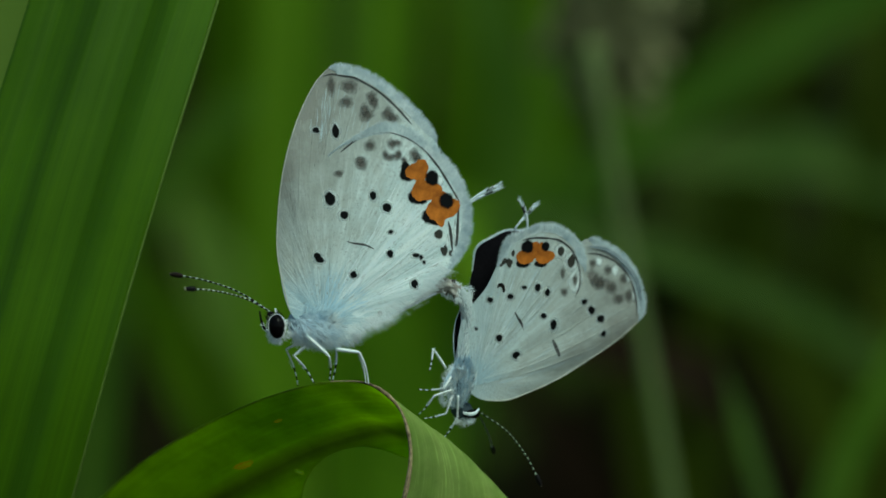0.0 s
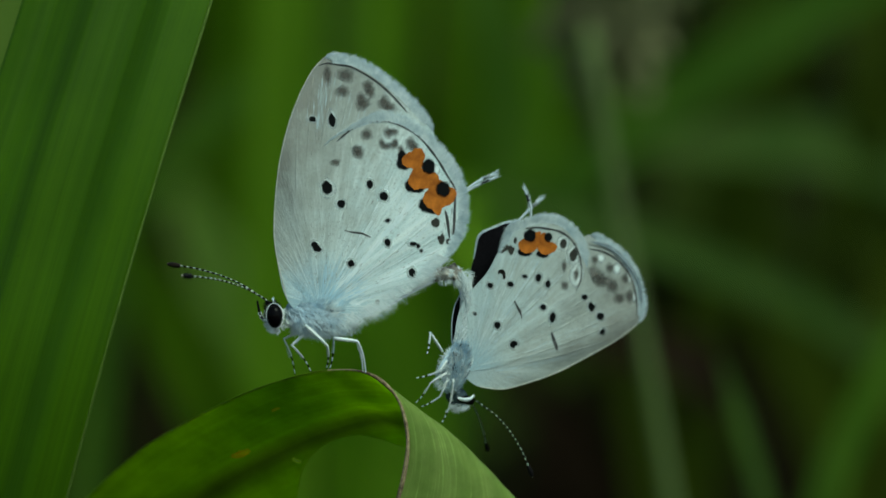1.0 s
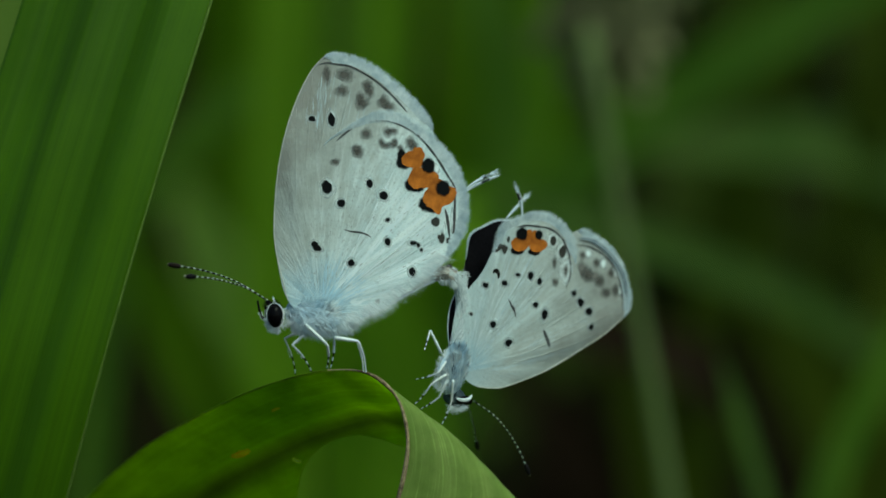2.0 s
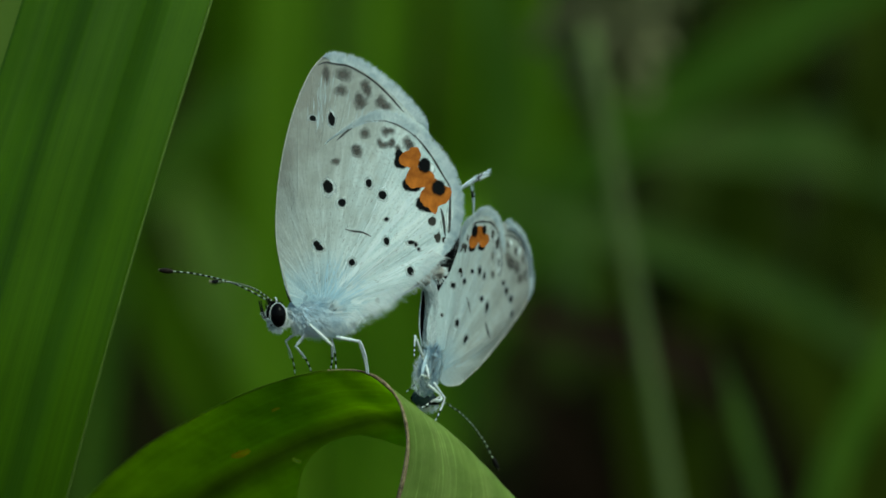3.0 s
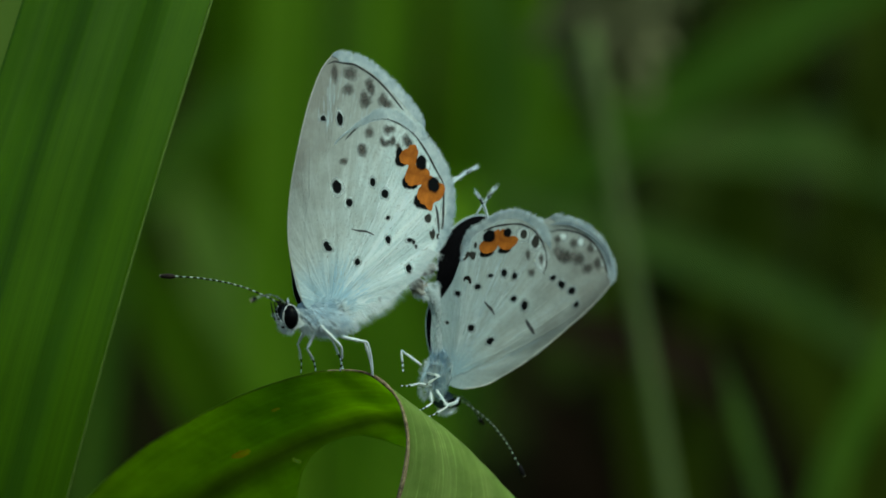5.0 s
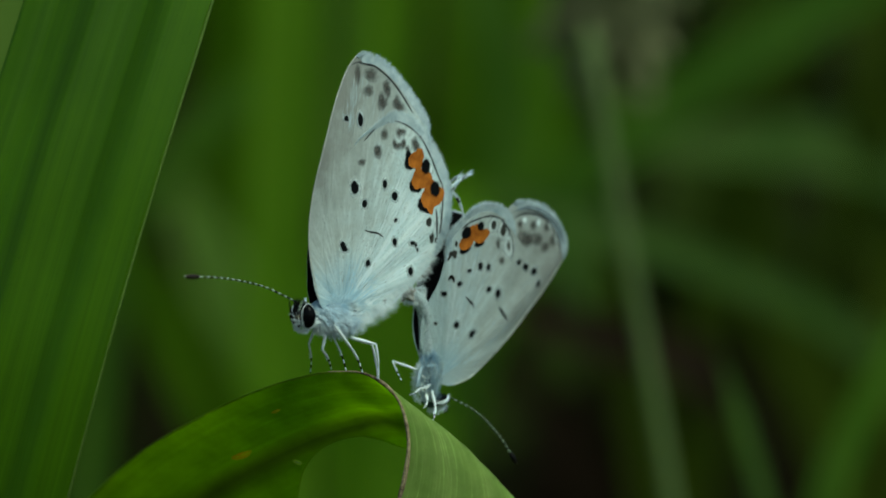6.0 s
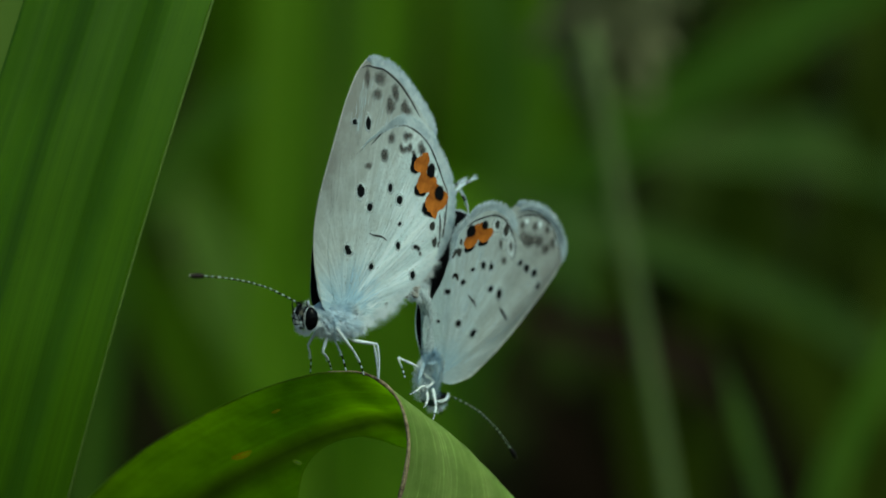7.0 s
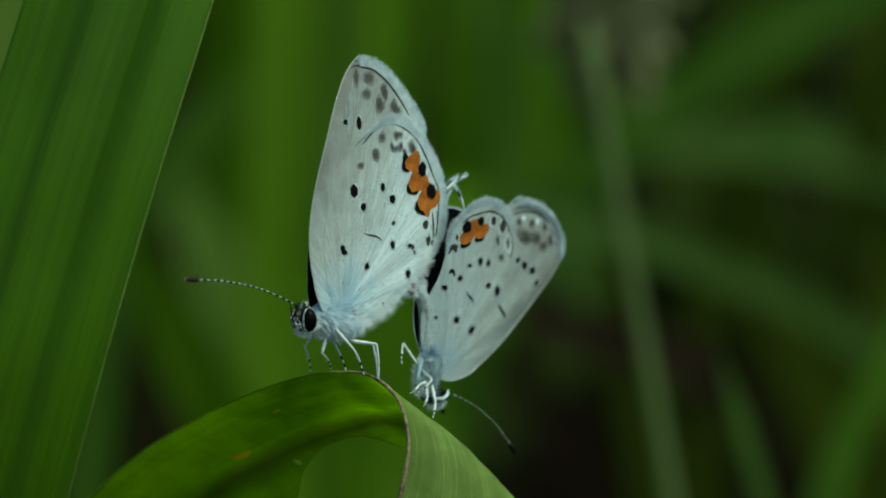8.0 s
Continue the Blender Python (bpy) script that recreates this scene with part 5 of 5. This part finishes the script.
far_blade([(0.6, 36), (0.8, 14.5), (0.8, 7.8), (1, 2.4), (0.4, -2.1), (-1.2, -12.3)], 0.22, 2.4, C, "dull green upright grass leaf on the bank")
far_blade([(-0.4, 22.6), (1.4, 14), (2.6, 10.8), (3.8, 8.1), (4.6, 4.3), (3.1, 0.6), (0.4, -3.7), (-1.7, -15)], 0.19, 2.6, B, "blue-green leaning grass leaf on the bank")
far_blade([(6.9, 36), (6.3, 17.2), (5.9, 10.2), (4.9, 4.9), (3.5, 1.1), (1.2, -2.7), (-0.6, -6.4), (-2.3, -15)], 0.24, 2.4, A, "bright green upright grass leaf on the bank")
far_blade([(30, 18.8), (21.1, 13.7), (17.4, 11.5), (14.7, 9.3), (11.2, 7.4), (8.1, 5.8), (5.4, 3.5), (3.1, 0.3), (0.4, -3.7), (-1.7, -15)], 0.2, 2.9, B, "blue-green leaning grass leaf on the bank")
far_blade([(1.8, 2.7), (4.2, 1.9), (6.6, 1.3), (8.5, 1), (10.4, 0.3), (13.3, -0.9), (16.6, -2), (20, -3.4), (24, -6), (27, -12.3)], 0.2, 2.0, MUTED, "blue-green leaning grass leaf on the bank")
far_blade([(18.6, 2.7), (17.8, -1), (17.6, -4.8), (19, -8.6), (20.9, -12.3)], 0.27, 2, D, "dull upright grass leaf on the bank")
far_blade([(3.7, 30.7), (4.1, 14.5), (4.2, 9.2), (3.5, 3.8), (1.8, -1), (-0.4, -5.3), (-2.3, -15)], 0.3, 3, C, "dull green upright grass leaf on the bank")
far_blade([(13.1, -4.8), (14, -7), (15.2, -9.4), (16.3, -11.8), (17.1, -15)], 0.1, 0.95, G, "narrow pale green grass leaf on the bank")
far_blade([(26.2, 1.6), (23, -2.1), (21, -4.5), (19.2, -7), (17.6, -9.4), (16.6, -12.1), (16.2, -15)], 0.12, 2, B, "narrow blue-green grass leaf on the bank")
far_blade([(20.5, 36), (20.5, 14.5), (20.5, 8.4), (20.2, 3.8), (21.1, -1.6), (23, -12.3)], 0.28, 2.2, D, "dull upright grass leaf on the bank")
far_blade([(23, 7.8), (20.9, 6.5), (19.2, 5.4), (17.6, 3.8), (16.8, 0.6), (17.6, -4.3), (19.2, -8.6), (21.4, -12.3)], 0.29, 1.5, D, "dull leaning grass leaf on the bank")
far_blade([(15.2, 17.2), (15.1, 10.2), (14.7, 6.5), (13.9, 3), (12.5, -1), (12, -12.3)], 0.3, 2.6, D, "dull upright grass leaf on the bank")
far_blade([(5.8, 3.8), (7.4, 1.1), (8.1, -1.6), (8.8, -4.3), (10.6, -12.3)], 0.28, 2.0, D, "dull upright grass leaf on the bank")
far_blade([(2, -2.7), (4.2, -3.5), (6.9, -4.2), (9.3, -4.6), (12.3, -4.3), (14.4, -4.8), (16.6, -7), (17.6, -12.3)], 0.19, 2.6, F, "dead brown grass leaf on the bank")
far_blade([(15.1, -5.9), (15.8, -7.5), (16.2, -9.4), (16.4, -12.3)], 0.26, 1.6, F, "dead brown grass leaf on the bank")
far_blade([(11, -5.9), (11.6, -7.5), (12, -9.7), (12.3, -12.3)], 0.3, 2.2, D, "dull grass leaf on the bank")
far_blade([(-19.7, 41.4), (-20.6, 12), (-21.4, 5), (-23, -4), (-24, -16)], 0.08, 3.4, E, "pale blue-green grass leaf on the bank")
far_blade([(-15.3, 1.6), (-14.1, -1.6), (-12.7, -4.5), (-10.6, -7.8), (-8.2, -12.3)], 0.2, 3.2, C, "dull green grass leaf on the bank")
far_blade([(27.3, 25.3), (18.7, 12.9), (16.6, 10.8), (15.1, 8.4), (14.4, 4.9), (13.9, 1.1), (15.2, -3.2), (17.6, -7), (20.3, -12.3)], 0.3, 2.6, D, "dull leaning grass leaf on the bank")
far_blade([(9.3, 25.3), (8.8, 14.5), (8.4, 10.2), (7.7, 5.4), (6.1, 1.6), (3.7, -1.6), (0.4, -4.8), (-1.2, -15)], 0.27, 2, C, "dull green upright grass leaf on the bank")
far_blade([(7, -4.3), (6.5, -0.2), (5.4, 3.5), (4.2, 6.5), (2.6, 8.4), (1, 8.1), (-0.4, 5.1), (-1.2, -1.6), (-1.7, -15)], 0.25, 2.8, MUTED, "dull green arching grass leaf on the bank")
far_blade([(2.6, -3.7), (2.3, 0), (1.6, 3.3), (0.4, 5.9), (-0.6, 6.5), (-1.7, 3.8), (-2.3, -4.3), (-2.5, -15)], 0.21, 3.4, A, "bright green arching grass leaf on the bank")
# three dark leaves added to put deep shade and litter into this gap
far_blade([(1.2, -3.6), (4.2, -6.2), (7.4, -9), (9.6, -15)], 0.30, 3.8, F, "dark leaf added for deep shade and dead litter on the bank")
far_blade([(9.4, -2.6), (7.8, -5.6), (5.2, -9.4), (3.2, -15)], 0.32, 3.8, F, "dark leaf added for deep shade and dead litter on the bank")
far_blade([(13.6, -3.2), (12.0, -6), (10.4, -9), (9.2, -15)], 0.31, 3.2, F, "dark leaf added for deep shade and dead litter on the bank")
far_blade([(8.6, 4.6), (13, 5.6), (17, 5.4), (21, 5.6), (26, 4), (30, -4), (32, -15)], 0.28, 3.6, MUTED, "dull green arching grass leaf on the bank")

# tall grass stem with a pale seed head
stem = tagged(new("seeding_grass"), "pale green grass stem with a fluffy seed head, on the bank", "grass stem")
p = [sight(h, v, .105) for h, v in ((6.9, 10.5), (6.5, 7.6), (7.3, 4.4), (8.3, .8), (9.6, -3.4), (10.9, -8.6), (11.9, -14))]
end = Vector((p[-1].x + .02, p[-1].y, -.005))
stem.location = (end.x, end.y, 0)
back = Matrix.Translation((-end.x, -end.y, 0))
bm = bmesh.new()
q = smooth_path([*p, end], .006, 14)
tube(bm, q, [0.00055 + 0.0004 * i / len(q) for i in range(len(q))], 8)
part("stalk", bm, M["far_stem"], stem).matrix_local = back
bm = bmesh.new()
for _ in range(620):
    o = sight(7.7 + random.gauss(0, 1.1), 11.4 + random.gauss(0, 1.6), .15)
    o.y += random.gauss(0, .012)
    hair(bm, o, o + Vector((random.uniform(-.002, .002), random.uniform(-.002, .002), random.uniform(.001, .004))), .0012)
part("seed_head", bm, M["far_head"], stem, "pale fluffy seed head").matrix_local = back

# ---------------------------------------------------------------- what moves
ROWS_L = [(0, -5.34, 0.1, -2.92, 10.2, -0.1, 0), (0.5, -5.31, 0.08, -2.92, 11, 0.4, -0.2), (1, -5.31, 0.01, -2.93, 10.9, -1.2, -0.2), (1.7, -5.31, -0, -2.92, 10.5, -1.5, -0.2),
          (2.8, -5.21, 0.02, -2.87, 16, -2.3, -1.1), (3, -5.22, 0.01, -2.88, 20.5, -2.2, -0.5), (3.5, -5.19, 0.09, -2.99, 31.4, -1, -3.9), (4, -5.15, 0.08, -2.96, 34.5, -1.5, -3.6),
          (4.5, -5.04, -0.03, -2.92, 35, 0.1, -2.3), (4.7, -5, -0.11, -2.9, 34.9, 0.9, -2.7), (5.8, -4.49, -0.09, -2.8, 43.9, 3.5, -0), (6, -4.43, -0.05, -2.83, 47.5, 3.7, -0.8),
          (6.5, -4.39, -0.07, -2.89, 49.6, 4.4, -1.6), (7, -4.34, -0.05, -2.97, 48.5, 5.7, -0.3), (7.5, -4.4, -0.04, -2.97, 50.9, 3.7, -0.4), (8, -4.44, 0.02, -2.99, 49.5, 3.4, -1.2)]
ROWS_R = [(0, 1.37, 2.23, -5.35, 29.2, 8.9, 0.1), (0.5, 1.41, 2.22, -5.28, 24.7, 6.9, 2.7), (1, 1.34, 2.2, -5.18, 27.6, 5.1, 5.4), (1.7, 1.39, 2.13, -5.19, 29.5, 4.1, 4.5),
          (2.8, 0.51, 2.72, -5.22, 48.4, 7.8, 0.3), (2.9, 0.41, 2.77, -5.23, 51.3, 7.4, -0.1), (3, -0.07, 2.98, -5.26, 62.4, 5.3, -2), (3.2, -0.02, 3.39, -5.3, 54.7, 1.4, -3.4),
          (3.5, 0.04, 3.73, -5.32, 51.4, -0.2, -3.8), (4, 0.46, 3.94, -5.34, 42.5, -4.3, -6.4), (4.5, 0.67, 3.99, -5.55, 29.2, 2.4, -7.7), (4.7, 0.53, 3.95, -5.56, 26, 8.7, -7.7),
          (5.8, 0.01, 4.57, -5.54, 44.3, 13.3, -17.2), (6, -0.15, 4.76, -5.49, 46.9, 11.7, -18.5), (6.5, -0.27, 4.9, -5.39, 49, 10.6, -18.4), (7, -0.09, 4.83, -5.4, 48.8, 11.8, -16.7),
          (7.5, -0.26, 4.96, -5.27, 47.3, 10.1, -15.6), (8, -0.15, 4.91, -5.24, 47.7, 9.7, -16.1)]


# where the feelers and the raised leg point, in the body's space
NEAR_WAYS = [(0, -0.87, -0.44, 0.24), (0.5, -0.87, -0.42, 0.26), (1.5, -0.88, -0.41, 0.25), (2.8, -0.80, -0.56, 0.24), (3, -0.79, -0.58, 0.19), (3.3, -0.71, -0.71, -0.03), (3.7, -0.79, -0.61, 0.05),
             (4, -0.79, -0.60, 0.10), (4.3, -0.78, -0.61, 0.13), (4.7, -0.79, -0.60, 0.14), (5.8, -0.73, -0.68, -0.05), (6.3, -0.78, -0.61, -0.03), (7, -0.75, -0.64, 0.02), (8, -0.77, -0.62, 0.02)]
FAR_WAYS = [(0, -.76, .57, .32), (1.5, -.75, .57, .33), (2.8, -.76, .57, .32), (3, -.75, .59, .29), (3.3, -.66, .69, .29), (4, -.63, .72, .28), (4.7, -.65, .72, .25),
            (5.8, -.93, .31, .20), (6.3, -.90, .39, .22), (7, -.92, .34, .21), (7.5, -.89, .40, .21), (8, -.90, .39, .22)]
DOWN_WAYS = [(0, .67, -.21, -.71), (.5, .70, -.14, -.71), (1.5, .70, -.16, -.69), (2.8, .63, -.29, -.72), (3, .57, -.45, -.69), (3.3, .45, -.53, -.71), (3.7, .55, -.38, -.74), (4.3, .52, -.44, -.73), (4.7, .49, -.46, -.74),
             (5.8, .42, -.49, -.77), (6.3, .49, -.45, -.75), (7, .50, -.47, -.73), (8, .54, -.40, -.74)]
LEG_WAYS = [(0, -.60, .10, .80), (1, -.69, -.07, .71), (1.5, -.38, .26, .89), (2.8, -.60, .15, .78), (3, -.50, .14, .89), (3.3, -.82, .14, .55), (3.5, -.55, .45, .68), (4, -.62, .52, .55), (4.7, -.68, .44, .59),
            (5.8, -.40, .59, .62), (6, -.58, .68, .40), (6.5, -.77, .43, .47), (7, -.76, .34, .55), (7.5, -.20, .45, .88), (8, -.30, .36, .88)]


def stance(row):
    t, x, y, z, yaw, tilt, roll = row
    turn = Matrix.Rotation(radians(yaw), 4, "Z") @ Matrix.Rotation(radians(tilt), 4, "X") @ Matrix.Rotation(radians(roll), 4, "Y")
    return Matrix.Translation(Vector((x, y, z)) * MM + Z0) @ turn


def grip(plants, t):
    """Where a foot stands: it holds, then steps twice."""
    a, b, c = [Vector(q) for q in plants]
    k = max(0.0, min(1.0, (t - 2.6) / 0.8))
    j = max(0.0, min(1.0, (t - 4.7) / 1.1))
    return (a.lerp(b, k).lerp(c, j)) * MM + Z0


def bones(hip, upper, lower, thigh):
    """Poses of a thigh along upper and of its shin along lower, both in the body's space."""
    down = Vector((0, 0, -1))
    turn = down.rotation_difference(upper)
    bend = down.rotation_difference(turn.inverted() @ lower)
    return Matrix.Translation(hip) @ turn.to_matrix().to_4x4(), Matrix.Translation((0, 0, -thigh * MM)) @ bend.to_matrix().to_4x4()


def motions():
    for body, rows, legs in ((big, ROWS_L, legs_l), (small, ROWS_R, legs_r)):
        walk(body, [(r[0], stance(r)) for r in rows])
        for ob, lower, hip, thigh, shin, bow, plants in legs:
            upper_rows, lower_rows = [], []
            for r in rows:
                reach = (stance(r).inverted() @ grip(plants, r[0])) / MM - hip
                far = max(abs(thigh - shin) + 0.05, min(thigh + shin - 0.02, reach.length))
                way = reach.normalized()
                side = (bow - way * bow.dot(way)).normalized()
                along = (thigh * thigh - shin * shin + far * far) / (2 * far)
                knee = way * along + side * math.sqrt(max(0.0, thigh * thigh - along * along))
                a, b = bones(hip * MM, knee, way * far - knee, thigh)
                upper_rows.append((r[0], a))
                lower_rows.append((r[0], b))
            walk(ob, upper_rows)
            walk(lower, lower_rows)
    upper_rows, lower_rows = [], []
    for t, *way in LEG_WAYS:
        turn = Vector((-.65, -.2, 1.05)).rotation_difference(Vector(way))
        a, b = bones(Vector((-1.4, .3, .1)) * MM, Vector(way), turn @ Vector((-.25, 0, -.9)), 1.22)
        upper_rows.append((t, a))
        lower_rows.append((t, b))
    walk(raised_leg, upper_rows)
    walk(raised_shin, lower_rows)
    for (ob, root, rest), rows in ((near_feeler, NEAR_WAYS), (far_feeler, FAR_WAYS), (down_feeler, DOWN_WAYS)):
        walk(ob, [(t, Matrix.Translation(root) @ rest.rotation_difference(Vector(way)).to_matrix().to_4x4()) for t, *way in rows])


motions()
